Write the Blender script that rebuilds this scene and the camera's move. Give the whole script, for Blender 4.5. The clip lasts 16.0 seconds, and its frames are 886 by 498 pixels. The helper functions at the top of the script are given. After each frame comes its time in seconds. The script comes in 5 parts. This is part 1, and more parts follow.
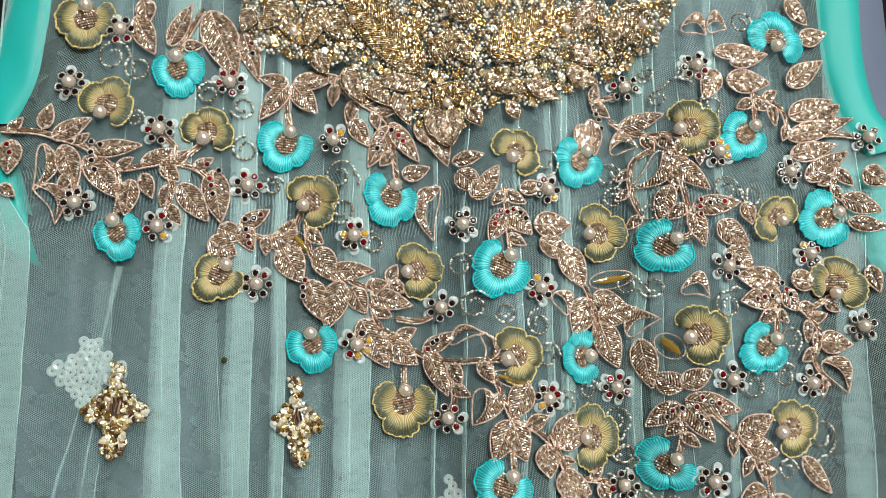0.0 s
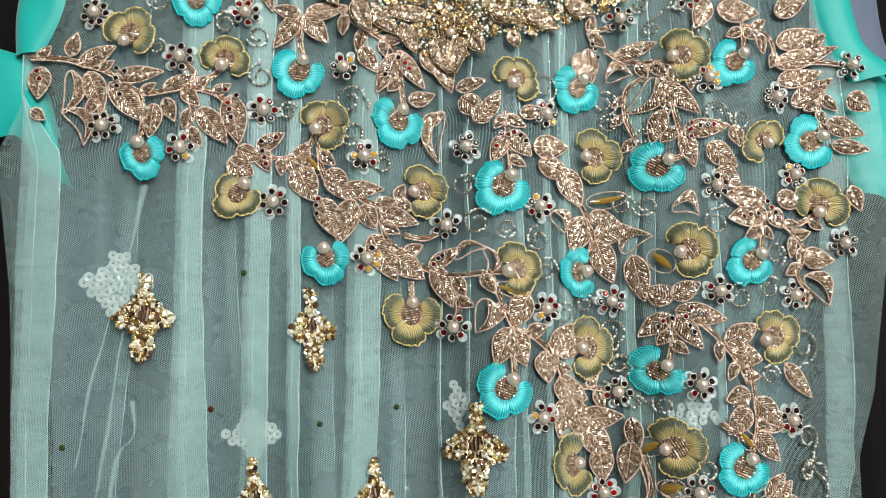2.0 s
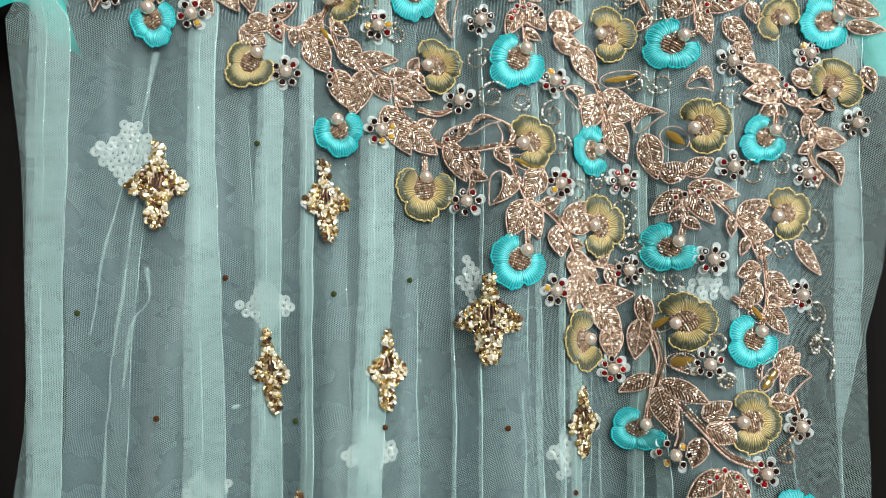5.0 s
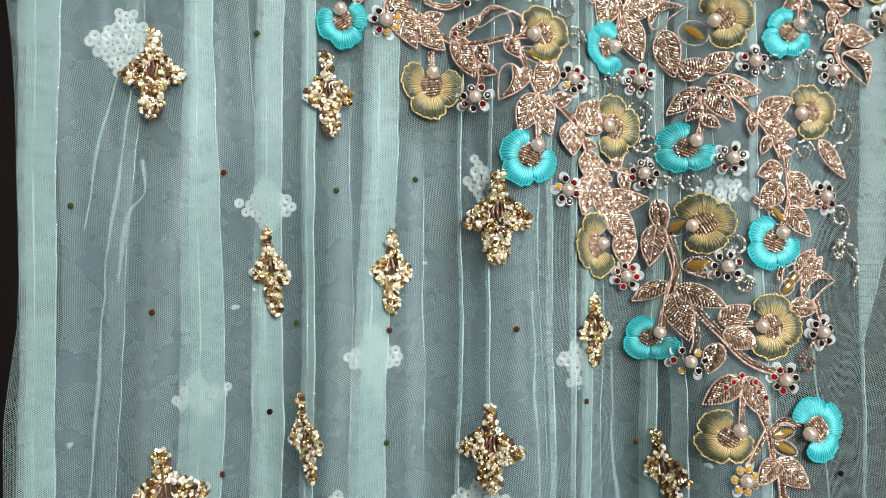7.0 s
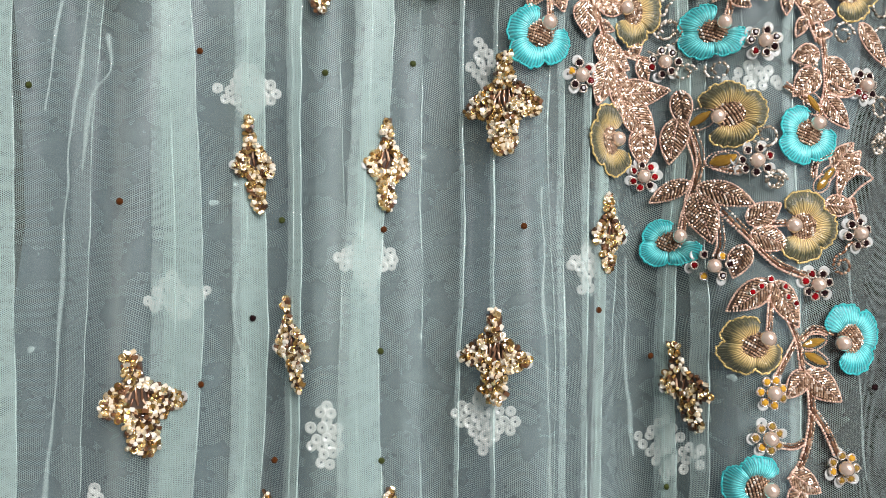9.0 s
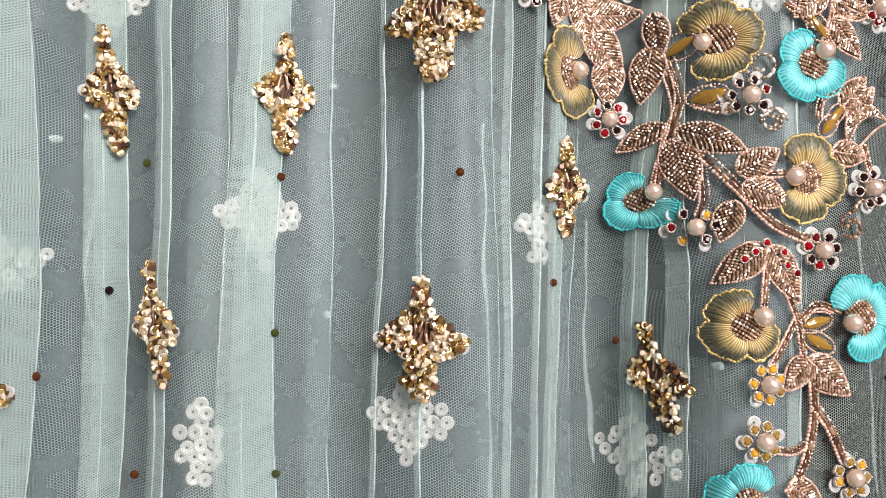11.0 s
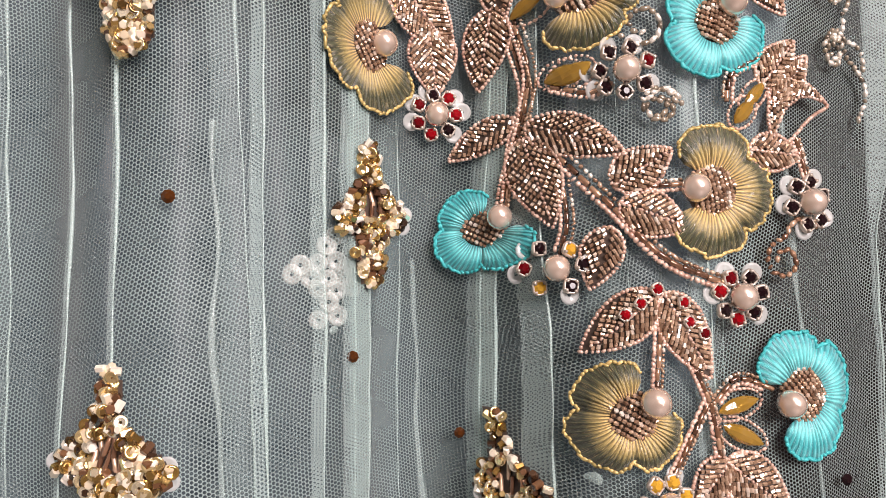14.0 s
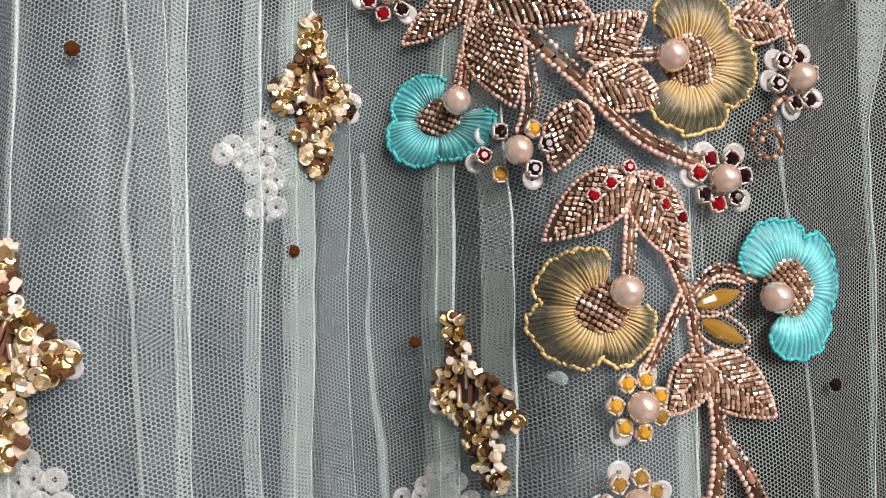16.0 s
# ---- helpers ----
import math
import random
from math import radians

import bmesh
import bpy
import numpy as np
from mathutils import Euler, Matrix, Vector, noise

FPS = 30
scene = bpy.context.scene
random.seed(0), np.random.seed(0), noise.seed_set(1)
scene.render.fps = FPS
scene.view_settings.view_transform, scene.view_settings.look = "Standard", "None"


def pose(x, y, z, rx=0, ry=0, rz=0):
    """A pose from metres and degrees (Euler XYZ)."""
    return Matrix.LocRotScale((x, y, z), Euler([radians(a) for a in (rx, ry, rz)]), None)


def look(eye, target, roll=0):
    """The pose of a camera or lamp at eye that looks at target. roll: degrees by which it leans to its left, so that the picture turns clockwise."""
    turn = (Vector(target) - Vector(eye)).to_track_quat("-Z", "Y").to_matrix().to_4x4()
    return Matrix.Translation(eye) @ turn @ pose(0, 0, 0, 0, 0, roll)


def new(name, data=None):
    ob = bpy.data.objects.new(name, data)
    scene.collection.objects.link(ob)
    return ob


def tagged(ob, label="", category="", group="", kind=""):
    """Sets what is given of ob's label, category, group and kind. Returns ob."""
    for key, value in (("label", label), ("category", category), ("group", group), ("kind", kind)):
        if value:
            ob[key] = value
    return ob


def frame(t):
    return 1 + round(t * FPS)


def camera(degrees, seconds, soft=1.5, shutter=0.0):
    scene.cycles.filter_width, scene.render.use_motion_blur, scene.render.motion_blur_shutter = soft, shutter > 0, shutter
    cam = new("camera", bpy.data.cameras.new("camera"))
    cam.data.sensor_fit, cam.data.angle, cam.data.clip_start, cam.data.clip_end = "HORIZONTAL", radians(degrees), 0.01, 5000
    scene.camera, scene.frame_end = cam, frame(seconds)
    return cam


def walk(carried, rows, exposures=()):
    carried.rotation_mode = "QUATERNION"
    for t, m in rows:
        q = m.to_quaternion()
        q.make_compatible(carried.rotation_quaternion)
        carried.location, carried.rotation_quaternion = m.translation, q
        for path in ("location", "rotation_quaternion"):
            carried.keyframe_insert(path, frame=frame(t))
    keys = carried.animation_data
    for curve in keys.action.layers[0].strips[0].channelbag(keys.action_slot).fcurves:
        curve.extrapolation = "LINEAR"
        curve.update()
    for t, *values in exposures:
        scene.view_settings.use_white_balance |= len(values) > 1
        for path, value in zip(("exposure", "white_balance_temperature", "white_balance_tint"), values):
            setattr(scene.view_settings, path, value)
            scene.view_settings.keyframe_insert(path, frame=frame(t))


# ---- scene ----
cam = camera(56.86, 16.0, soft=0.65)
PATH = [
    (0, (-0.03255, -0.39289, 1.29157), (0.1342, 1.5756, 1.6032), -0.11),
    (0.5, (-0.03232, -0.40286, 1.28499), (0.1453, 1.5707, 1.5564), -0.05),
    (1, (-0.03176, -0.41166, 1.27775), (0.1270, 1.5665, 1.5260), -0.05),
    (1.5, (-0.03173, -0.41500, 1.26982), (0.1280, 1.5642, 1.5090), -0.32),
    (2, (-0.03457, -0.41415, 1.26191), (0.1217, 1.5649, 1.5044), -0.26),
    (2.5, (-0.04053, -0.41181, 1.25476), (0.1254, 1.5687, 1.4781), -0.11),
    (3, (-0.03879, -0.41292, 1.24859), (0.1201, 1.5694, 1.4616), -0.15),
    (3.5, (-0.04373, -0.41490, 1.24114), (0.1258, 1.5680, 1.4394), -0.21),
    (4, (-0.04378, -0.41321, 1.23235), (0.1268, 1.5714, 1.4122), -0.22),
    (4.2, (-0.04652, -0.41082, 1.22949), (0.1291, 1.5739, 1.4026), -0.21),
    (6.3, (-0.04475, -0.40605, 1.19282), (0.1275, 1.5827, 1.3154), 0.35),
    (6.5, (-0.04559, -0.40275, 1.18771), (0.1199, 1.5860, 1.3204), 0.31),
    (7, (-0.04181, -0.39064, 1.17853), (0.1099, 1.6010, 1.2801), 0.32),
    (7.5, (-0.03626, -0.37711, 1.17405), (0.1109, 1.6159, 1.2535), 0.25),
    (8, (-0.03951, -0.36808, 1.16765), (0.1102, 1.6256, 1.2203), 0.30),
    (8.5, (-0.04247, -0.36217, 1.15496), (0.1063, 1.6322, 1.1763), 0.42),
    (9, (-0.04006, -0.35354, 1.14796), (0.1200, 1.6400, 1.1644), 0.60),
    (9.2, (-0.03928, -0.34686, 1.14281), (0.1255, 1.6463, 1.1489), 0.63),
    (11.3, (-0.01637, -0.26458, 1.13213), (0.2789, 1.7135, 1.1440), 0.74),
    (11.5, (-0.01243, -0.25569, 1.13087), (0.2863, 1.7216, 1.1631), 0.42),
    (12, (0.00213, -0.23949, 1.13422), (0.3039, 1.7372, 1.1759), -0.35),
    (12.5, (0.01701, -0.22561, 1.13682), (0.3573, 1.7446, 1.1873), -0.89),
    (13, (0.02964, -0.21154, 1.13818), (0.3859, 1.7557, 1.1944), -1.08),
    (13.5, (0.03676, -0.19805, 1.13966), (0.3991, 1.7681, 1.1958), -0.98),
    (14, (0.04659, -0.18963, 1.14306), (0.4088, 1.7761, 1.2118), -1.00),
    (14.5, (0.04956, -0.18312, 1.14386), (0.4229, 1.7798, 1.2318), -0.92),
    (15, (0.05586, -0.17632, 1.13830), (0.4360, 1.7847, 1.2376), -1.05),
    (15.5, (0.05815, -0.17218, 1.12849), (0.4419, 1.7897, 1.1904), -1.04),
    (16, (0.05735, -0.17125, 1.12046), (0.4549, 1.7885, 1.1571), -1.08),
]
walk(cam, [(t, look(eye, target, roll)) for t, eye, target, roll in PATH],
     exposures=[(0.0, 0.30, 6200, 0), (7.0, 0.55, 6250, 7), (8.0, 0.6, 6600, 15), (9.0, 0.6, 6650, 17), (11.5, 0.82, 7050, 26), (13.0, 0.71, 7200, 30), (16.0, 0.54, 7150, 29)])

# ---- light: a ceiling lamp and daylight from a window behind the camera ----
world = bpy.data.worlds.new("world")
scene.world = world
world.use_nodes = True
sky = world.node_tree.nodes.new("ShaderNodeTexSky")
sky.sky_type, sky.sun_disc, sky.sun_elevation, sky.sun_rotation = "NISHITA", False, radians(35), radians(160)
world.node_tree.links.new(sky.outputs[0], world.node_tree.nodes["Background"].inputs[0])
world.node_tree.nodes["Background"].inputs[1].default_value = 0.1


def area_lamp(name, eye, target, wide, high, watts, colour):
    data = bpy.data.lights.new(name, "AREA")
    data.shape, data.size, data.size_y, data.energy, data.color = "RECTANGLE", wide, high, watts, colour
    ob = new(name, data)
    ob.matrix_world = look(eye, target)
    return ob


bulb = bpy.data.lights.new("ceiling_lamp_light", "POINT")
bulb.energy, bulb.color, bulb.shadow_soft_size = 28, (1.0, 0.95, 0.90), 0.05
new("ceiling_lamp_light", bulb).location = (0.15, -1.30, 2.25)
area_lamp("window_light", (0.75, -2.35, 1.95), (0.0, 0.0, 1.2), 1.0, 1.0, 72, (0.96, 0.99, 1.0))

# ---- materials ----
def nodes_of(name):
    m = bpy.data.materials.new(name)
    m.use_nodes = True
    t = m.node_tree
    return m, t, t.nodes["Principled BSDF"]


def node(t, kind, **values):
    k = t.nodes.new(kind)
    for key, value in values.items():
        k.inputs[key.replace("_", " ")].default_value = value
    return k


def maths(t, op, a, b=None):
    k = t.nodes.new("ShaderNodeMath")
    k.operation = op
    for i, v in enumerate((a, b)):
        if v is None:
            continue
        if isinstance(v, (int, float)):
            k.inputs[i].default_value = v
        else:
            t.links.new(v, k.inputs[i])
    return k.outputs[0]


def ramp(t, fac, *stops):
    k = t.nodes.new("ShaderNodeValToRGB")
    e = k.color_ramp.elements
    while len(e) < len(stops):
        e.new(0.5)
    for el, (p, c) in zip(e, stops):
        el.position, el.color = p, (*c, 1)
    t.links.new(fac, k.inputs[0])
    return k.outputs[0]


def bumped(t, bsdf, height, strength, distance=0.0004):
    k = node(t, "ShaderNodeBump", Strength=strength, Distance=distance)
    t.links.new(height, k.inputs["Height"])
    t.links.new(k.outputs[0], bsdf.inputs["Normal"])


def grain(t, scale, detail=3.0, stretch=(1, 1, 1)):
    co = t.nodes.new("ShaderNodeTexCoord")
    mp = node(t, "ShaderNodeMapping", Scale=stretch)
    t.links.new(co.outputs["Object"], mp.inputs[0])
    n = node(t, "ShaderNodeTexNoise", Scale=scale, Detail=detail)
    t.links.new(mp.outputs[0], n.inputs["Vector"])
    return n.outputs[0]


def island(t):
    return t.nodes.new("ShaderNodeNewGeometry").outputs["Random Per Island"]


def bead_material(name, stops, metallic, rough, coat=0.0, transmission=0.0, single=False):
    """Glass, metal or lined beads whose tone differs from bead to bead."""
    m, t, b = nodes_of(name)
    vary = t.nodes.new("ShaderNodeObjectInfo").outputs["Random"] if single else island(t)
    t.links.new(ramp(t, vary, *stops), b.inputs["Base Color"])
    b.inputs["Metallic"].default_value, b.inputs["Roughness"].default_value = metallic, rough
    b.inputs["Coat Weight"].default_value, b.inputs["Coat Roughness"].default_value = coat, 0.08
    b.inputs["Transmission Weight"].default_value = transmission
    return m


def thread_material(name, inner, middle, outer, dark, light):
    """Satin stitches that run outwards: tone by stitch and along it, with shade and highlights painted in."""
    m, t, b = nodes_of(name)
    uv = t.nodes.new("ShaderNodeUVMap")
    mp = node(t, "ShaderNodeMapping", Scale=(2.4, 1.6, 1.0))
    t.links.new(uv.outputs[0], mp.inputs[0])
    n = node(t, "ShaderNodeTexNoise", Scale=1.3, Detail=5.0, Roughness=0.75)
    t.links.new(mp.outputs[0], n.inputs["Vector"])
    sep = t.nodes.new("ShaderNodeSeparateXYZ")
    t.links.new(uv.outputs[0], sep.inputs[0])
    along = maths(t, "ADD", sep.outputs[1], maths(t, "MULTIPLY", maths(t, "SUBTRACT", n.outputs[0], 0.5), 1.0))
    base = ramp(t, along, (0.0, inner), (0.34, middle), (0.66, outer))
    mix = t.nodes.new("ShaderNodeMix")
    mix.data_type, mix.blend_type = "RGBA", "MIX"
    # Shade between stitches is put into the colour, stronger towards both rims.
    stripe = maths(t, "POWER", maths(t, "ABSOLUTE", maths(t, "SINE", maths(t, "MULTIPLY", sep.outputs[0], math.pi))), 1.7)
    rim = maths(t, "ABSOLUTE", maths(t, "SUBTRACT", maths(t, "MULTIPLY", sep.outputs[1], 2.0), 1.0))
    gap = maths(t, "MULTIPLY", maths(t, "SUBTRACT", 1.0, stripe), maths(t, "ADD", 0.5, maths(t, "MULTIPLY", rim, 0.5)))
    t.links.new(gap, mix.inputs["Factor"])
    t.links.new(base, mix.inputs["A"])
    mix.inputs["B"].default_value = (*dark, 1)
    # Flecks paint highlights on turquoise strands, and mix gold strands into the olive.
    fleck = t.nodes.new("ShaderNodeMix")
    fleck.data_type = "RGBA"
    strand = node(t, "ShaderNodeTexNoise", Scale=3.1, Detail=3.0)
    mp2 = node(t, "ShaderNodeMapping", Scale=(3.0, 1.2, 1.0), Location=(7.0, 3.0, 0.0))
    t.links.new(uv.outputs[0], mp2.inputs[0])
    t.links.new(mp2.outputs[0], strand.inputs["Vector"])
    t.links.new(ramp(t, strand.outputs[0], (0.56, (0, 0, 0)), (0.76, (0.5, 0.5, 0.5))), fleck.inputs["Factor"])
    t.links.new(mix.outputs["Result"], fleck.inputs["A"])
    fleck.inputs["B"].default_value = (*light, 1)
    t.links.new(fleck.outputs["Result"], b.inputs["Base Color"])
    b.inputs["Roughness"].default_value, b.inputs["Sheen Weight"].default_value = 0.30, 0.3
    b.inputs["Anisotropic"].default_value = 0.5
    fine = node(t, "ShaderNodeTexNoise", Scale=9.0, Detail=2.0)
    t.links.new(uv.outputs[0], fine.inputs["Vector"])
    bumped(t, b, maths(t, "ADD", stripe, maths(t, "MULTIPLY", fine.outputs[0], 0.6)), 1.0, 0.0005)
    return m


def net_material(name, colour, cell, least, most, shine):
    """Hexagonal tulle: thin threads with open holes between them, from the cloth's own metres in its UV map."""
    m, t, b = nodes_of(name)
    uv = t.nodes.new("ShaderNodeUVMap")
    sep = t.nodes.new("ShaderNodeSeparateXYZ")
    t.links.new(uv.outputs[0], sep.inputs[0])
    k = 2 * math.pi / cell
    u, v = maths(t, "MULTIPLY", sep.outputs[0], k), maths(t, "MULTIPLY", sep.outputs[1], k)
    half, tall = maths(t, "MULTIPLY", u, 0.5), maths(t, "MULTIPLY", v, 0.866)
    total = maths(t, "ADD", maths(t, "COSINE", u), maths(t, "ADD", maths(t, "COSINE", maths(t, "ADD", half, tall)), maths(t, "COSINE", maths(t, "SUBTRACT", half, tall))))
    thread = t.nodes.new("ShaderNodeMapRange")
    thread.interpolation_type = "SMOOTHSTEP"
    thread.inputs["From Min"].default_value, thread.inputs["From Max"].default_value = 0.1, -0.9
    thread.inputs["To Min"].default_value, thread.inputs["To Max"].default_value = least, most
    t.links.new(total, thread.inputs["Value"])
    uneven = node(t, "ShaderNodeTexNoise", Scale=60.0, Detail=3.0)
    t.links.new(uv.outputs[0], uneven.inputs["Vector"])
    fac = maths(t, "MULTIPLY", thread.outputs[0], maths(t, "ADD", 0.65, maths(t, "MULTIPLY", uneven.outputs[0], 0.7)))
    b.inputs["Base Color"].default_value = (*colour, 1)
    b.inputs["Roughness"].default_value, b.inputs["Sheen Weight"].default_value = shine, 0.4
    trans = node(t, "ShaderNodeBsdfTranslucent", Color=(*colour, 1))
    clear = t.nodes.new("ShaderNodeBsdfTransparent")
    both, mix = node(t, "ShaderNodeMixShader", Fac=0.3), t.nodes.new("ShaderNodeMixShader")
    t.links.new(b.outputs[0], both.inputs[1])
    t.links.new(trans.outputs[0], both.inputs[2])
    t.links.new(fac, mix.inputs[0])
    t.links.new(clear.outputs[0], mix.inputs[1])
    t.links.new(both.outputs[0], mix.inputs[2])
    t.links.new(mix.outputs[0], t.nodes["Material Output"].inputs["Surface"])
    return m


def cloth_material(name, low, high, rough, scale=30, stretch=(1, 1, 0.15), weave=0.3, sheen=0.2):
    m, t, b = nodes_of(name)
    t.links.new(ramp(t, grain(t, scale, 4.0, stretch), (0.25, low), (0.75, high)), b.inputs["Base Color"])
    b.inputs["Roughness"].default_value, b.inputs["Sheen Weight"].default_value = rough, sheen
    bumped(t, b, grain(t, 2600, 1.0), weave, 0.0002)
    return m


def stone_material(name, colour, rough=0.06):
    m, t, b = nodes_of(name)
    b.inputs["Base Color"].default_value = (*colour, 1)
    b.inputs["Roughness"].default_value, b.inputs["Specular IOR Level"].default_value = rough, 0.25
    return m


def sequin_material(name, colour, through_light):
    m, t, b = nodes_of(name)
    b.inputs["Base Color"].default_value = (*colour, 1)
    b.inputs["Roughness"].default_value, b.inputs["Coat Weight"].default_value = 0.22, 0.5
    clear = t.nodes.new("ShaderNodeBsdfTransparent")
    mix = node(t, "ShaderNodeMixShader", Fac=through_light)
    t.links.new(b.outputs[0], mix.inputs[1])
    t.links.new(clear.outputs[0], mix.inputs[2])
    t.links.new(mix.outputs[0], t.nodes["Material Output"].inputs["Surface"])
    return m


NET = net_material("mint_net", (0.62, 0.80, 0.77), 0.00080, 0.0, 0.32, 0.45)
NET_DENSE = net_material("gathered_mint_net", (0.60, 0.80, 0.75), 0.00074, 0.08, 0.38, 0.45)
NET_INNER = net_material("mint_inner_net", (0.50, 0.66, 0.65), 0.00076, 0.0, 0.16, 0.5)
CREASE = sequin_material("mint_fold_edge", (0.62, 0.82, 0.77), 0.70)
SOFT_CREASE = sequin_material("soft_net_crease", (0.62, 0.80, 0.76), 0.86)
LINING = cloth_material("grey_green_lining", (0.022, 0.037, 0.046), (0.036, 0.053, 0.064), 0.40, 22, (1, 1, 0.12))
LINING.node_tree.nodes["Principled BSDF"].inputs["Specular IOR Level"].default_value = 0.2
TEAL = cloth_material("teal_satin", (0.006, 0.26, 0.225), (0.010, 0.33, 0.285), 0.55, 40, (1, 1, 0.4), 0.15)
LAVENDER = cloth_material("lavender_cloth", (0.07, 0.08, 0.125), (0.11, 0.12, 0.17), 0.7)
# Turquoise: sheen painted in as pale middle and flecks, shade as darker inner end.
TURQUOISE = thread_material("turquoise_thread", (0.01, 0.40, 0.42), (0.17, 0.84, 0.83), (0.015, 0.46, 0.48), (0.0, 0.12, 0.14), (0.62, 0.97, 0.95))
TURQUOISE_EDGE = bead_material("turquoise_edge_thread", ((0.0, (0.0, 0.27, 0.28)), (1.0, (0.02, 0.48, 0.49))), 0.0, 0.4)
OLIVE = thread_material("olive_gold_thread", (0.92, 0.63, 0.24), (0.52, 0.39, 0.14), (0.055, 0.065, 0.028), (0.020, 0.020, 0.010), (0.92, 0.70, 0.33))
OLIVE_EDGE = bead_material("gold_edge_thread", ((0.0, (0.30, 0.23, 0.08)), (1.0, (0.78, 0.56, 0.22))), 0.2, 0.34)
COPPER = bead_material("copper_beads", ((0.0, (0.18, 0.095, 0.056)), (0.4, (0.40, 0.255, 0.165)), (0.82, (0.62, 0.43, 0.30)), (0.96, (1.0, 0.93, 0.82))), 0.5, 0.2, 0.7)
ROSE = bead_material("rose_cord", ((0.0, (0.40, 0.23, 0.17)), (1.0, (0.78, 0.56, 0.45))), 0.2, 0.32, 0.3)
BUGLE = bead_material("brown_bugle_beads", ((0.0, (0.12, 0.05, 0.026)), (0.6, (0.34, 0.18, 0.105)), (1.0, (0.66, 0.45, 0.31))), 0.5, 0.18, 0.8)
BACKING = cloth_material("bronze_backing", (0.03, 0.018, 0.012), (0.07, 0.043, 0.03), 0.6, 200)
SILVER = bead_material("silver_beads", ((0.0, (0.07, 0.055, 0.04)), (0.5, (0.38, 0.31, 0.23)), (0.9, (0.90, 0.84, 0.74))), 0.5, 0.18, 0.7)
GOLD = bead_material("gold_beads", ((0.0, (0.20, 0.10, 0.03)), (0.35, (0.55, 0.32, 0.10)), (0.7, (0.85, 0.60, 0.30)), (1.0, (1.0, 0.92, 0.78))), 0.85, 0.2, 0.5)
GOLD_FIELD = bead_material("antique_gold_beads", ((0.0, (0.20, 0.12, 0.06)), (0.4, (0.46, 0.30, 0.16)), (0.8, (0.68, 0.50, 0.30)), (1.0, (1.0, 0.95, 0.85))), 0.75, 0.24, 0.5)
GOLD_ONE = bead_material("gold_foil_bead", ((0.0, (0.12, 0.055, 0.015)), (0.3, (0.50, 0.30, 0.08)), (0.7, (0.95, 0.74, 0.38)), (1.0, (1.0, 0.95, 0.80))), 0.85, 0.14, 0.6, single=True)
CREAM_ONE = bead_material("cream_bead", ((0.0, (0.78, 0.62, 0.40)), (1.0, (1.0, 0.95, 0.84))), 0.4, 0.14, 0.8, single=True)
BROWN_ONE = bead_material("brown_bead", ((0.0, (0.02, 0.009, 0.005)), (1.0, (0.22, 0.10, 0.045))), 0.4, 0.14, 0.8, single=True)
BUGLE_ONE = bead_material("brown_bugle", ((0.0, (0.07, 0.028, 0.014)), (0.6, (0.20, 0.095, 0.05)), (1.0, (0.50, 0.30, 0.19))), 0.5, 0.16, 0.9, single=True)
CREAM = bead_material("cream_beads", ((0.0, (0.55, 0.42, 0.34)), (1.0, (0.92, 0.86, 0.80))), 0.15, 0.18, 0.6)
SETTING = bead_material("cream_claw_setting", ((0.0, (0.38, 0.31, 0.25)), (1.0, (0.70, 0.62, 0.54))), 0.45, 0.25, 0.3)
GARNET = stone_material("garnet_glass", (0.10, 0.002, 0.004))
RED = stone_material("red_glass", (0.22, 0.003, 0.006))
BLACK = stone_material("black_red_glass", (0.010, 0.003, 0.004))
AMBER = stone_material("amber_glass", (0.50, 0.29, 0.05), 0.05)
AMBER.node_tree.nodes["Principled BSDF"].inputs["Transmission Weight"].default_value = 0.6
YELLOW = stone_material("yellow_glass", (0.48, 0.26, 0.03), 0.07)
HONEY = stone_material("brown_honey_glass", (0.060, 0.018, 0.004), 0.10)
GREEN = stone_material("olive_glass", (0.035, 0.045, 0.012), 0.12)
SEQUIN = sequin_material("clear_sequin", (0.85, 0.87, 0.83), 0.62)
PALE = sequin_material("milky_sequin", (0.82, 0.86, 0.80), 0.60)


def pearl_material():
    m, t, b = nodes_of("cream_pearl")
    t.links.new(ramp(t, grain(t, 90, 2.0), (0.3, (0.72, 0.54, 0.42)), (0.7, (0.82, 0.65, 0.53))), b.inputs["Base Color"])
    b.inputs["Metallic"].default_value = 0.6
    b.inputs["Roughness"].default_value, b.inputs["Coat Weight"].default_value = 0.24, 1.0
    b.inputs["Coat Roughness"].default_value, b.inputs["Coat IOR"].default_value = 0.14, 2.4
    b.inputs["Specular IOR Level"].default_value, b.inputs["Sheen Weight"].default_value = 0.9, 0.0
    return m


PEARL = pearl_material()


def wood_material():
    m, t, b = nodes_of("dark_wood")
    n = grain(t, 9, 6.0, (6, 6, 0.35))
    t.links.new(ramp(t, n, (0.3, (0.0016, 0.001, 0.001)), (0.7, (0.007, 0.0045, 0.004))), b.inputs["Base Color"])
    b.inputs["Roughness"].default_value, b.inputs["Specular IOR Level"].default_value = 0.7, 0.08
    bumped(t, b, n, 0.4, 0.001)
    return m


WOOD = wood_material()
PAINT = cloth_material("wall_paint", (0.22, 0.21, 0.20), (0.28, 0.27, 0.25), 0.85, 3, (1, 1, 1), 0.05, 0.0)
FLOOR = cloth_material("grey_floor", (0.20, 0.19, 0.18), (0.28, 0.27, 0.25), 0.5, 5, (1, 1, 1), 0.05, 0.0)


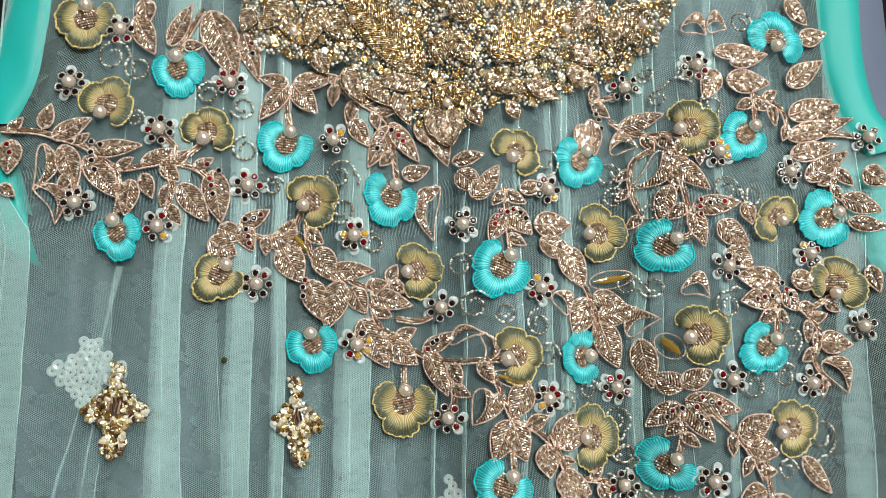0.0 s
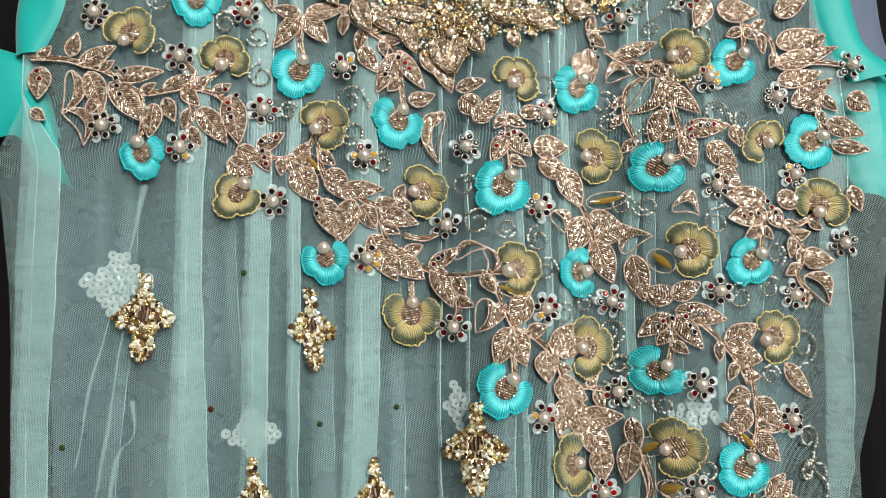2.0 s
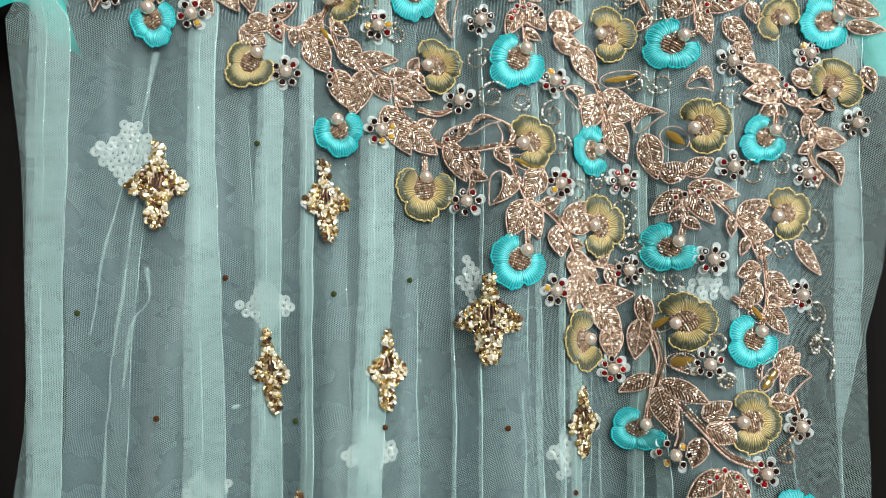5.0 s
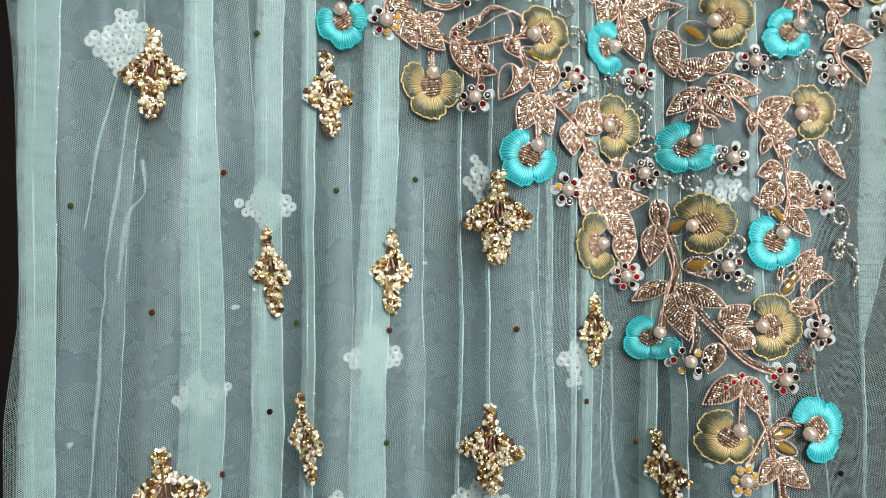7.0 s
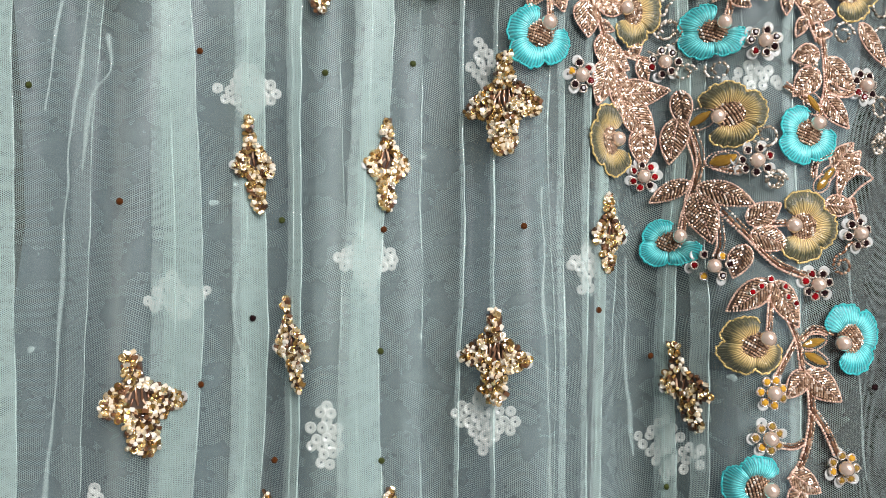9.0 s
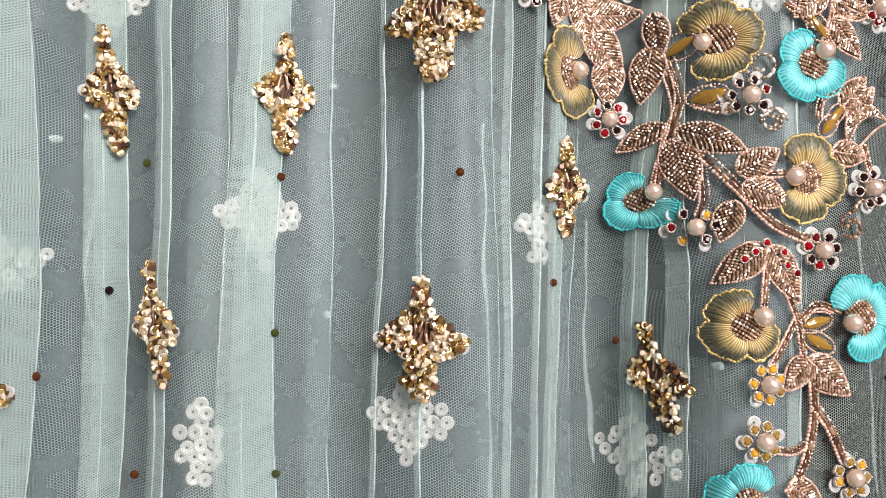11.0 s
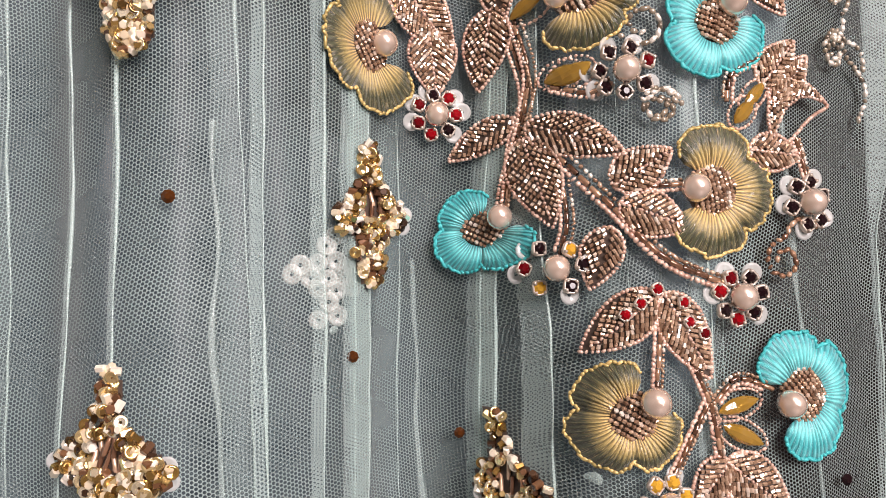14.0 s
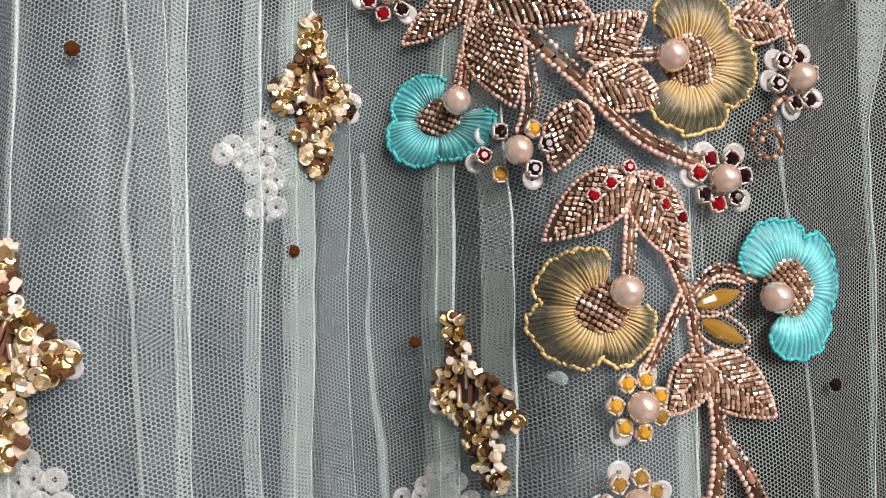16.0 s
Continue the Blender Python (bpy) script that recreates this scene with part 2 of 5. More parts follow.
# ---- building helpers ----
def part(name, verts, faces, material, parent=None, label="", smooth=True, uv=None):
    """One mesh object, from points in the world, under its thing."""
    base = Vector(parent["base"]) if parent else Vector((0, 0, 0))
    mesh = bpy.data.meshes.new(name)
    mesh.from_pydata((np.asarray(verts, float).reshape(-1, 3) - np.array(base)).tolist(), [], faces)
    mesh.materials.append(material)
    if smooth:
        mesh.polygons.foreach_set("use_smooth", [True] * len(mesh.polygons))
    if uv is not None:
        layer = mesh.uv_layers.new(name="UVMap")
        loops = np.empty(len(mesh.loops), int)
        mesh.loops.foreach_get("vertex_index", loops)
        layer.data.foreach_set("uv", np.asarray(uv, float)[loops].ravel())
    mesh.update()
    ob = new(name, mesh)
    ob.parent = parent
    return tagged(ob, label)


def thing(name, place, label, category, group=""):
    ob = new(name)
    ob.location = place
    ob.empty_display_size = 0.005
    ob["base"] = tuple(place)
    return tagged(ob, label, category, group)


def box(name, lo, hi, material):
    x0, y0, z0, x1, y1, z1 = *lo, *hi
    v = [(x, y, z) for x in (x0, x1) for y in (y0, y1) for z in (z0, z1)]
    return part(name, v, [(0, 1, 3, 2), (4, 6, 7, 5), (0, 4, 5, 1), (2, 3, 7, 6), (0, 2, 6, 4), (1, 5, 7, 3)], material, smooth=False)


# The cloth hangs in soft vertical folds: where they lie, the heights at which their depth is given, and the depths.
FOLD_X = np.array((-0.18, -0.14, -0.112, -0.088, -0.062, -0.035, -0.008, 0.02, 0.048, 0.072, 0.092, 0.115, 0.14, 0.17, 0.2))
FOLD_Z = np.array((1.1, 1.18, 1.26, 1.36))
FOLD_Y = np.array(((-0.0022, -0.0237, 0.0152, 0.0132, -0.0168, 0.0105, 0.0069, -0.0166, -0.0032, 0.0206, 0.0241, -0.0153, -0.0049, -0.0099, 0.0063),
    (-0.0023, -0.0181, 0.0107, 0.0149, -0.0067, 0.0102, 0.0126, -0.012, 0.0035, 0.0135, 0.0214, -0.0061, -0.0068, -0.0067, 0.007),
    (-0.0023, -0.0063, 0.0001, 0.0044, 0.0011, 0.0023, 0.0156, -0.01, -0.0011, 0.0103, 0.0174, -0.0031, -0.0046, -0.0031, 0.008),
    (-0.0032, -0.006, -0.0045, -0.0001, 0.0035, -0.011, 0.0137, -0.0054, -0.0, 0.0051, 0.0114, -0.0052, -0.0051, -0.0025, 0.005)))
FOLD_WIDE = 0.0155


def drape(x, z):
    x, z = np.broadcast_arrays(np.asarray(x, float), np.asarray(z, float))
    zi = np.clip(z, FOLD_Z[0], FOLD_Z[-1])
    k = np.clip(np.searchsorted(FOLD_Z, zi) - 1, 0, len(FOLD_Z) - 2)
    f = (zi - FOLD_Z[k]) / (FOLD_Z[k + 1] - FOLD_Z[k])
    f = (f * f * (3 - 2 * f))[..., None]
    depth = FOLD_Y[k] * (1 - f) + FOLD_Y[k + 1] * f
    return (depth * np.exp(-(((x[..., None] - FOLD_X) / FOLD_WIDE) ** 2) / 2)).sum(-1)


LIFT = 0.0026


def on_cloth(x, z, h=0.0):
    """Points on the face of the front net, h metres proud of it."""
    x, z = np.asarray(x, float), np.asarray(z, float)
    return np.stack(np.broadcast_arrays(x, drape(x, z) - LIFT - h, z), -1)


def grid_faces(rows, columns, ring=False):
    wrap = columns if ring else columns - 1
    return [(r * columns + c, r * columns + (c + 1) % columns, (r + 1) * columns + (c + 1) % columns, (r + 1) * columns + c) for r in range(rows - 1) for c in range(wrap)]


def ball_template():
    bm = bmesh.new()
    bmesh.ops.create_icosphere(bm, subdivisions=1, radius=0.5)
    v = np.array([p.co[:] for p in bm.verts])
    f = np.array([[p.index for p in q.verts] for q in bm.faces])
    bm.free()
    return v, f


BALL_V, BALL_F = ball_template()
TUBE_V = np.array([(math.cos(a) * r, e, math.sin(a) * r) for e, r in ((-0.5, 0.4), (-0.42, 0.5), (0.42, 0.5), (0.5, 0.4)) for a in np.arange(6) * math.pi / 3])
TUBE_F = np.array([(r * 6 + c, r * 6 + (c + 1) % 6, r * 6 + 6 + (c + 1) % 6, r * 6 + 6 + c) for r in range(3) for c in range(6)])


def ring_template(n=12, hole=0.10):
    v = [(math.cos(2 * math.pi * i / n) * r, y, math.sin(2 * math.pi * i / n) * r) for r, y in ((0.5, 0.0), (0.48, -0.05), (0.34, -0.03), (hole, 0.03)) for i in range(n)]
    return np.array(v), np.array(grid_faces(4, n, True))


RING_V, RING_F = ring_template()


def strew(name, centres, size, material, parent, label="", along=None, stretch=1.0, template="ball", tilt=0.0, kind="", smooth=True, jolt=0.22):
    """Many small beads, bugles or sequins joined into one part. along: each one's long axis."""
    tv, tf = {"ball": (BALL_V, BALL_F), "tube": (TUBE_V, TUBE_F), "ring": (RING_V, RING_F)}[template]
    c = np.asarray(centres, float).reshape(-1, 3)
    n = len(c)
    if not n:
        return None
    size = np.broadcast_to(np.asarray(size, float), (n,))
    stretch = np.broadcast_to(np.asarray(stretch, float), (n,))
    local = np.repeat(tv[None], n, 0) * size[:, None, None]
    local[:, :, 1] *= stretch[:, None]
    if along is not None:
        d = np.asarray(along, float).reshape(-1, 3)
        d = d / np.maximum(np.linalg.norm(d, axis=1, keepdims=True), 1e-9)
        s = np.cross(d, np.array([0.02, -1.0, 0.03]))
        s /= np.maximum(np.linalg.norm(s, axis=1, keepdims=True), 1e-9)
        u = np.cross(s, d)
        roll = np.random.uniform(0, 2 * math.pi, (n, 1))
        s, u = s * np.cos(roll) + u * np.sin(roll), u * np.cos(roll) - s * np.sin(roll)
        d = d + np.random.normal(0, jolt, (n, 3))
        local = local[:, :, 0:1] * s[:, None] + local[:, :, 1:2] * d[:, None] + local[:, :, 2:3] * u[:, None]
    elif tilt:
        ax, az = np.random.uniform(-tilt, tilt, (2, n))
        local[:, :, 1] += local[:, :, 0] * ax[:, None] + local[:, :, 2] * az[:, None]
    v = (local + c[:, None]).reshape(-1, 3)
    f = (tf[None] + (np.arange(n) * len(tv))[:, None, None]).reshape(-1, tf.shape[1])
    ob = part(name, v, f.tolist(), material, parent, label, smooth=smooth)
    ob["kind"] = kind or "stuff"
    return ob


def smooth_line(points, step):
    """A soft curve through points, as even steps in the cloth's plane."""
    p = np.array(points, float)
    if len(p) > 2:
        q = np.vstack([2 * p[0] - p[1], p, 2 * p[-1] - p[-2]])
        out = []
        for i in range(1, len(q) - 2):
            for s in np.linspace(0, 1, 14, endpoint=False):
                a, b, c, d = q[i - 1 : i + 3]
                out.append(0.5 * (2 * b + (c - a) * s + (2 * a - 5 * b + 4 * c - d) * s * s + (3 * b - a - 3 * c + d) * s**3))
        p = np.array(out + [p[-1]])
    gone = np.r_[0, np.cumsum(np.linalg.norm(np.diff(p, axis=0), axis=1))]
    at = np.arange(step / 2, max(gone[-1], step), step)
    return np.stack([np.interp(at, gone, p[:, 0]), np.interp(at, gone, p[:, 1])], 1)


def bead_chain(name, points, size, material, parent, label="", h=0.0004, step=0.9, stretch=1.25):
    line = smooth_line(points, size * stretch * step)
    c = on_cloth(line[:, 0], line[:, 1], h)
    d = np.gradient(c, axis=0) if len(c) > 1 else np.array([[1.0, 0, 0]])
    return strew(name, c, size, material, parent, label, d, stretch)


def shared(name, verts, faces, material, smooth=True):
    mesh = bpy.data.meshes.new(name)
    mesh.from_pydata([tuple(v) for v in verts], [], [tuple(f) for f in faces])
    mesh.materials.append(material)
    if smooth:
        mesh.polygons.foreach_set("use_smooth", [True] * len(mesh.polygons))
    return mesh


def ball_mesh(name, material, n=20, m=12, smooth=True):
    v = [(math.sin(math.pi * j / m) * math.cos(2 * math.pi * i / n) / 2, -math.cos(math.pi * j / m) / 2, math.sin(math.pi * j / m) * math.sin(2 * math.pi * i / n) / 2) for j in range(m + 1) for i in range(n)]
    return shared(name, v, grid_faces(m + 1, n, True), material, smooth)


PEARL_MESH = ball_mesh("pearl", PEARL, 28, 18)


def setting_mesh():
    """A claw cup with four prongs, facing out of the cloth (towards -y), 1 wide."""
    v, f = [], []
    ring = [(0.42, 0.15), (0.50, 0.0), (0.50, -0.22), (0.42, -0.30), (0.36, -0.24), (0.34, -0.05)]
    for r, y in ring:
        for i in range(16):
            a = 2 * math.pi * i / 16
            swell = 1 + 0.08 * math.cos(4 * a)
            v.append((math.cos(a) * r * swell, y, math.sin(a) * r * swell))
    f += grid_faces(len(ring), 16, True)
    for k in range(4):
        a = math.pi / 2 * k
        o, s = len(v), 0.17
        for b in BALL_V:
            v.append((math.cos(a) * 0.40 + b[0] * s * 1.5, -0.32 + b[1] * s * 1.6, math.sin(a) * 0.40 + b[2] * s * 1.5))
        f += [tuple(q + o) for q in BALL_F]
    return shared("setting", v, f, SETTING)


def stone_mesh(name, material):
    v = [(math.cos(math.pi / 4 * i + math.pi / 8) * r, y, math.sin(math.pi / 4 * i + math.pi / 8) * r) for r, y in ((0.34, 0.0), (0.42, -0.22), (0.18, -0.44)) for i in range(8)]
    f = grid_faces(3, 8, True) + [tuple(range(16, 24))]
    return shared(name, v, f, material, False)


SETTING_MESH = setting_mesh()
STONES = {k: stone_mesh("stone", m) for k, m in (("garnet", GARNET), ("red", RED), ("dark", BLACK), ("amber", AMBER), ("gold", YELLOW), ("green", GREEN), ("honey", HONEY))}
SEQUIN_MESH = shared("sequin", RING_V, RING_F, SEQUIN)
PALE_MESH = shared("sequin", RING_V, RING_F, PALE)
GOLD_SEQUIN_MESH = shared("gold_sequin", RING_V, RING_F, GOLD_ONE)
TUBE_MESH = shared("bugle_bead", TUBE_V, TUBE_F, BUGLE_ONE)
CUT_V, CUT_F = TUBE_V * np.array((1.0, 1.25, 1.0)), TUBE_F.tolist() + [tuple(range(6)), tuple(range(23, 17, -1))]
BEAD_MESHES = {key: shared(name, CUT_V, CUT_F, m, False) for key, name, m in (("gold", "gold_bead", GOLD_ONE), ("cream", "cream_bead", CREAM_ONE), ("dark", "brown_bead", BROWN_ONE))}


def placed(name, mesh, place, size, parent, label="", turn=0.0, above=None):
    """A part on a shared mesh, at a place in the world."""
    ob = new(name, mesh)
    ob.parent = parent
    base = Vector(parent["base"])
    ob.matrix_basis = Matrix.Translation(Vector(place) - base) @ Matrix.Rotation(turn, 4, "Y") @ Matrix.Scale(size, 4)
    return tagged(ob, label)


def mounted_stone(kind, x, z, size, parent, h=0.0):
    place = on_cloth(x, z, h)
    turn = random.uniform(0, 1.57)
    cup = placed("stone_setting", SETTING_MESH, place, size, parent, "", turn)
    gem = new("stone", STONES[kind])
    gem.parent = cup
    cup.rotation_euler.x += random.uniform(-0.18, 0.18)
    cup.rotation_euler.z += random.uniform(-0.18, 0.18)
    return cup


def frame_of(x0, z0, x1, z1):
    """Length and the two axes in the cloth of a motif that runs from one point to another."""
    long = math.hypot(x1 - x0, z1 - z0)
    ux, uz = (x1 - x0) / long, (z1 - z0) / long
    return long, np.array((ux, uz)), np.array((-uz, ux))


# ---- the room ----
box("wall_north", (-1.6, 0.062, 0.0), (1.6, 0.20, 2.6), WOOD)
box("wall_south", (-1.6, -2.65, 0.0), (1.6, -2.5, 2.6), PAINT)
box("wall_west", (-1.75, -2.65, 0.0), (-1.6, 0.20, 2.6), PAINT)
box("wall_east", (1.6, -2.65, 0.0), (1.75, 0.20, 2.6), PAINT)
box("floor", (-1.75, -2.65, -0.1), (1.75, 0.20, 0.0), FLOOR)
box("ceiling", (-1.75, -2.65, 2.6), (1.75, 0.20, 2.7), PAINT)
for name in ("wall_north", "wall_south", "wall_west", "wall_east", "floor", "ceiling"):
    ob = bpy.data.objects[name]
    tagged(ob, "dark wooden panel behind the hanging dress" if name == "wall_north" else "plain indoor " + name.split("_")[0], name.split("_")[0], kind="structure")

# ---- the dress ----
TOP, HEM = 1.53, 0.86
dress = thing("dress", (0.0, 0.0, HEM), "mint net dress with grey lining and teal armholes, hung up", "dress")


def wobble(z, seed, size, scale=14.0):
    return np.array([noise.noise((float(q) * scale, seed * 7.31, 0.5)) for q in np.atleast_1d(z)]) * size


def side(z, table):
    """An edge of the cloth: x at each height."""
    zs, xs = zip(*sorted(table))
    return np.interp(z, zs, xs)


LEFT_EDGE = ((1.53, -0.190), (1.45, -0.191), (1.41, -0.202), (1.36, -0.223), (1.31, -0.218), (1.265, -0.213), (1.21, -0.209), (1.16, -0.207), (1.117, -0.211), (0.86, -0.215))
RIGHT_EDGE = ((1.53, 0.205), (1.45, 0.207), (1.424, 0.215), (1.405, 0.236), (1.35, 0.242), (1.24, 0.226), (1.205, 0.216), (1.155, 0.213), (0.86, 0.222))


def pleated_sheet(name, pleats, depth, material, label, seed, gap=0.0016, follow=1.0, east=None):
    """A net with knife pleats: each pleat is (x at the top, x at 1.14 m, width); the cloth runs to the lip, back under it, and on."""
    z = np.arange(HEM, TOP + 0.001, 0.005)
    rows_x, rows_y, rows_u = [], [], []
    lips = []
    left, right = side(z, LEFT_EDGE) + wobble(z, seed + 0.3, 0.003), side(z, east or RIGHT_EDGE) + wobble(z, seed + 0.6, 0.003)
    folds = []
    for i, (xt, xm, w) in enumerate(pleats):
        mid = np.interp(z, (1.0, 1.14, 1.31, 1.5), (xm + (xm - xt) * 0.5, xm, xt, xt + (xt - xm) * 0.3))
        mid = mid + wobble(z, seed + i * 1.7, 0.0022) + wobble(z, seed + i * 2.9, 0.0006, 70)
        width = w * (1 + wobble(z, seed + i * 3.3, 0.28, 9))
        if xm < -0.19:
            width = width * np.clip((1.39 - z) / 0.03, 0.04, 1)
        if xm > 0.18:
            width = width * np.clip((z - 1.15) / 0.05, 0.04, 1)
        folds.append((mid, mid + width))
        lips.append((mid, mid + width, w))
    start, lay_x, lay_y, lay_u = left, [], [], []
    gone = np.zeros_like(z)
    stops = folds + [(right, right)]
    for k, (xl, xr) in enumerate(stops):
        last = k == len(stops) - 1
        n = 26
        for s in np.linspace(0, 1, n):
            x = start + (xr - start) * s
            near = np.clip((x - (xl - 0.004)) / 0.006, 0, 1) if not last else 0 * x
            lay_x.append(x)
            lay_y.append(-gap * near * near * (3 - 2 * near))
            lay_u.append(gone + (x - start))
        gone = gone + (xr - start)
        if last:
            break
        for s in (0.04, 0.3, 0.7, 0.96):
            lay_x.append(xr + (xl - xr) * s)
            lay_y.append(np.full_like(z, -gap * (0.55 - 0.1 * s)))
            lay_u.append(gone + (xr - xl) * s)
        gone = gone + (xr - xl)
        start = xl
    x, lay, u = np.array(lay_x).T, np.array(lay_y).T, np.array(lay_u).T
    zz = np.repeat(z[:, None], x.shape[1], 1)
    ripple = np.array([[noise.noise((a * 55, b * 5, seed)) for a in row[::1]] for row, b in zip(x, z)]) * 0.0016
    y = follow * drape(x, zz) + depth + lay + ripple
    v = np.stack([x, y, zz], -1).reshape(-1, 3)
    sheet = part(name, v, grid_faces(x.shape[0], x.shape[1]), material, dress, label, uv=np.stack([u, zz], -1).reshape(-1, 2))
    return z, lips


def fold_edge(z, x, depth, radius, seed, follow=1.0, material=None):
    """The doubled, denser edge of a fold."""
    ring = [(math.cos(a), math.sin(a)) for a in np.arange(5) * 2 * math.pi / 5]
    y = follow * drape(x, z) + depth
    r = radius * (0.35 + 1.1 * np.abs(wobble(z, seed + 11.0, 1.6, 25)))
    v = [(x[i] + c * r[i], y[i] + s * r[i] * 0.6, z[i]) for i in range(len(z)) for c, s in ring]
    part("fold_edge", v, grid_faces(len(z), 5, True), material or CREASE, dress, "dense pale edge of a net fold")


FRONT_PLEATS = (
    (-0.213, -0.207, 0.019), (-0.134, -0.132, 0.014), (-0.1015, -0.104, 0.0145), (-0.0815, -0.080, 0.007), (-0.0495, -0.0545, 0.017),
    (-0.003, -0.0045, 0.0016), (0.0105, 0.0085, 0.0014), (0.036, 0.037, 0.0032), (0.0515, 0.050, 0.0035), (0.060, 0.0585, 0.0068),
    (0.096, 0.0935, 0.0066), (0.105, 0.103, 0.0045), (0.136, 0.138, 0.004), (0.202, 0.199, 0.0155))
z_rows, lips = pleated_sheet("front_net", FRONT_PLEATS, 0.0, NET, "fine mint tulle front with knife pleats", 1.0)
for i, (xl, xr, w) in enumerate(lips):
    fold_edge(z_rows, xr, -0.0018, 0.00038, i)
    if w > 0.0065 and xl[0] < 0.18:
        s = np.linspace(0.25, 1.0, 6)
        x = xl[:, None] + (xr - xl)[:, None] * s
        zz = np.repeat(z_rows[:, None], 6, 1)
        y = drape(x, zz) - 0.0021 - 0.0004 * np.sin(math.pi * s)
        part("gathered_fold", np.stack([x, y, zz], -1).reshape(-1, 3), grid_faces(len(z_rows), 6), NET_DENSE, dress, "gathered fold of mint net", uv=np.stack([x, zz], -1).reshape(-1, 2))
        fold_edge(z_rows, xl + (xr - xl) * 0.45, -0.0018, 0.00035, i + 20)
INNER_EDGE = ((1.53, 0.198), (1.40, 0.204), (1.24, 0.196), (1.19, 0.172), (1.15, 0.162), (1.08, 0.158), (0.86, 0.158))
INNER_PLEATS = ((-0.165, -0.17, 0.010), (-0.112, -0.105, 0.006), (-0.070, -0.068, 0.012), (-0.030, -0.028, 0.008), (0.025, 0.03, 0.006), (0.066, 0.068, 0.008), (0.115, 0.118, 0.008), (0.165, 0.146, 0.006))
z_rows, lips = pleated_sheet("inner_net", INNER_PLEATS, 0.0095, NET_INNER, "second tulle layer under the front", 5.0, east=INNER_EDGE)
for i, (xl, xr, w) in enumerate(lips):
    fold_edge(z_rows, xr, 0.0070, 0.0003, i + 40)

for i, line in enumerate((((-0.150, 1.345), (-0.158, 1.300), (-0.172, 1.250), (-0.178, 1.205)), ((-0.155, 1.300), (-0.166, 1.200), (-0.170, 1.110), (-0.176, 1.040)),
                          ((-0.152, 1.240), (-0.150, 1.222), (-0.157, 1.212), (-0.160, 1.180)), ((-0.098, 1.170), (-0.103, 1.120), (-0.092, 1.075)), ((0.078, 1.150), (0.080, 1.100), (0.084, 1.050)),
                          ((0.165, 1.200), (0.168, 1.130), (0.176, 1.050)), ((0.030, 1.180), (0.031, 1.120), (0.034, 1.040)))):
    p = smooth_line(line, 0.004)
    fold_edge(p[:, 1], p[:, 0] + wobble(p[:, 1], i + 60.0, 0.0012, 60), -0.0004, 0.0011, i + 60, material=SOFT_CREASE)


def lining():
    z = np.arange(HEM, TOP + 0.001, 0.01)
    s = np.linspace(0.02, 0.98, 90)
    left, right = side(z, LEFT_EDGE), side(z, ((1.53, 0.2), (1.40, 0.215), (1.22, 0.205), (1.17, 0.182), (1.10, 0.172), (0.86, 0.172)))
    x = left[:, None] + (right - left)[:, None] * s[None]
    zz = np.repeat(z[:, None], len(s), 1)
    wave = 0.005 * np.sin(x * 95 + 2.0 * np.sin(zz * 3)) + 0.003 * np.sin(x * 210 + zz * 4)
    y = 0.55 * drape(x, zz) + 0.034 + wave - 0.012 * np.exp(-(((x - 0.002) / 0.013) ** 2))
    v = np.stack([x, np.minimum(y, 0.060), zz], -1).reshape(-1, 3)
    part("lining", v, grid_faces(len(z), len(s)), LINING, dress, "grey green satin lining")


lining()


def band(name, inner, outer, depth, thick, material, label):
    """A bound edge: a padded strip between two lines of (x, z)."""
    n = 40
    a, b = smooth_line(inner, 0.002), smooth_line(outer, 0.002)
    a = a[np.linspace(0, len(a) - 1, n).astype(int)]
    b = b[np.linspace(0, len(b) - 1, n).astype(int)]
    v = []
    for i in range(n):
        for s in np.linspace(0, 1, 9):
            p = a[i] + (b[i] - a[i]) * s
            hump = thick * (math.sin(math.pi * s) ** 0.5) + 0.0003 * math.sin(i * 0.5 + s * 4) * math.sin(math.pi * s)
            seam = 0.0007 * math.exp(-((s - 0.86) / 0.035) ** 2)
            v.append((p[0], float(drape(p[0], p[1])) + depth - hump + seam, p[1]))
        v.append((b[i][0], float(drape(*b[i])) + depth + 0.006, b[i][1]))
    part(name, v, grid_faces(n, 10), material, dress, label)


band("armhole_binding", ((-0.1905, 1.53), (-0.1908, 1.474), (-0.1922, 1.456), (-0.195, 1.433), (-0.2043, 1.410)), ((-0.211, 1.53), (-0.212, 1.473), (-0.2145, 1.4597), (-0.2185, 1.432), (-0.2175, 1.408)), -0.0005, 0.003, TEAL, "teal satin armhole binding")
band("armhole_binding", ((0.2035, 1.53), (0.2033, 1.490), (0.2041, 1.458), (0.2076, 1.437), (0.2135, 1.420), (0.224, 1.404)), ((0.2258, 1.53), (0.2254, 1.491), (0.2252, 1.459), (0.2286, 1.436), (0.2345, 1.424), (0.252, 1.412)), -0.0005, 0.003, TEAL, "teal satin armhole binding")
band("sleeve", ((-0.186, 1.342), (-0.204, 1.352), (-0.219, 1.370), (-0.248, 1.354)), ((-0.196, 1.368), (-0.210, 1.405), (-0.228, 1.415), (-0.268, 1.425)), 0.004, 0.004, TEAL, "teal satin sleeve lying under the net")
band("sleeve", ((0.212, 1.405), (0.218, 1.38), (0.223, 1.362), (0.230, 1.345)), ((0.246, 1.42), (0.262, 1.392), (0.262, 1.365), (0.246, 1.343)), 0.012, 0.004, TEAL, "teal satin sleeve lying under the net")
band("back_panel", ((0.232, 1.53), (0.234, 1.46), (0.242, 1.43)), ((0.262, 1.53), (0.264, 1.46), (0.270, 1.43)), 0.035, 0.003, LAVENDER, "lavender back of the armhole")


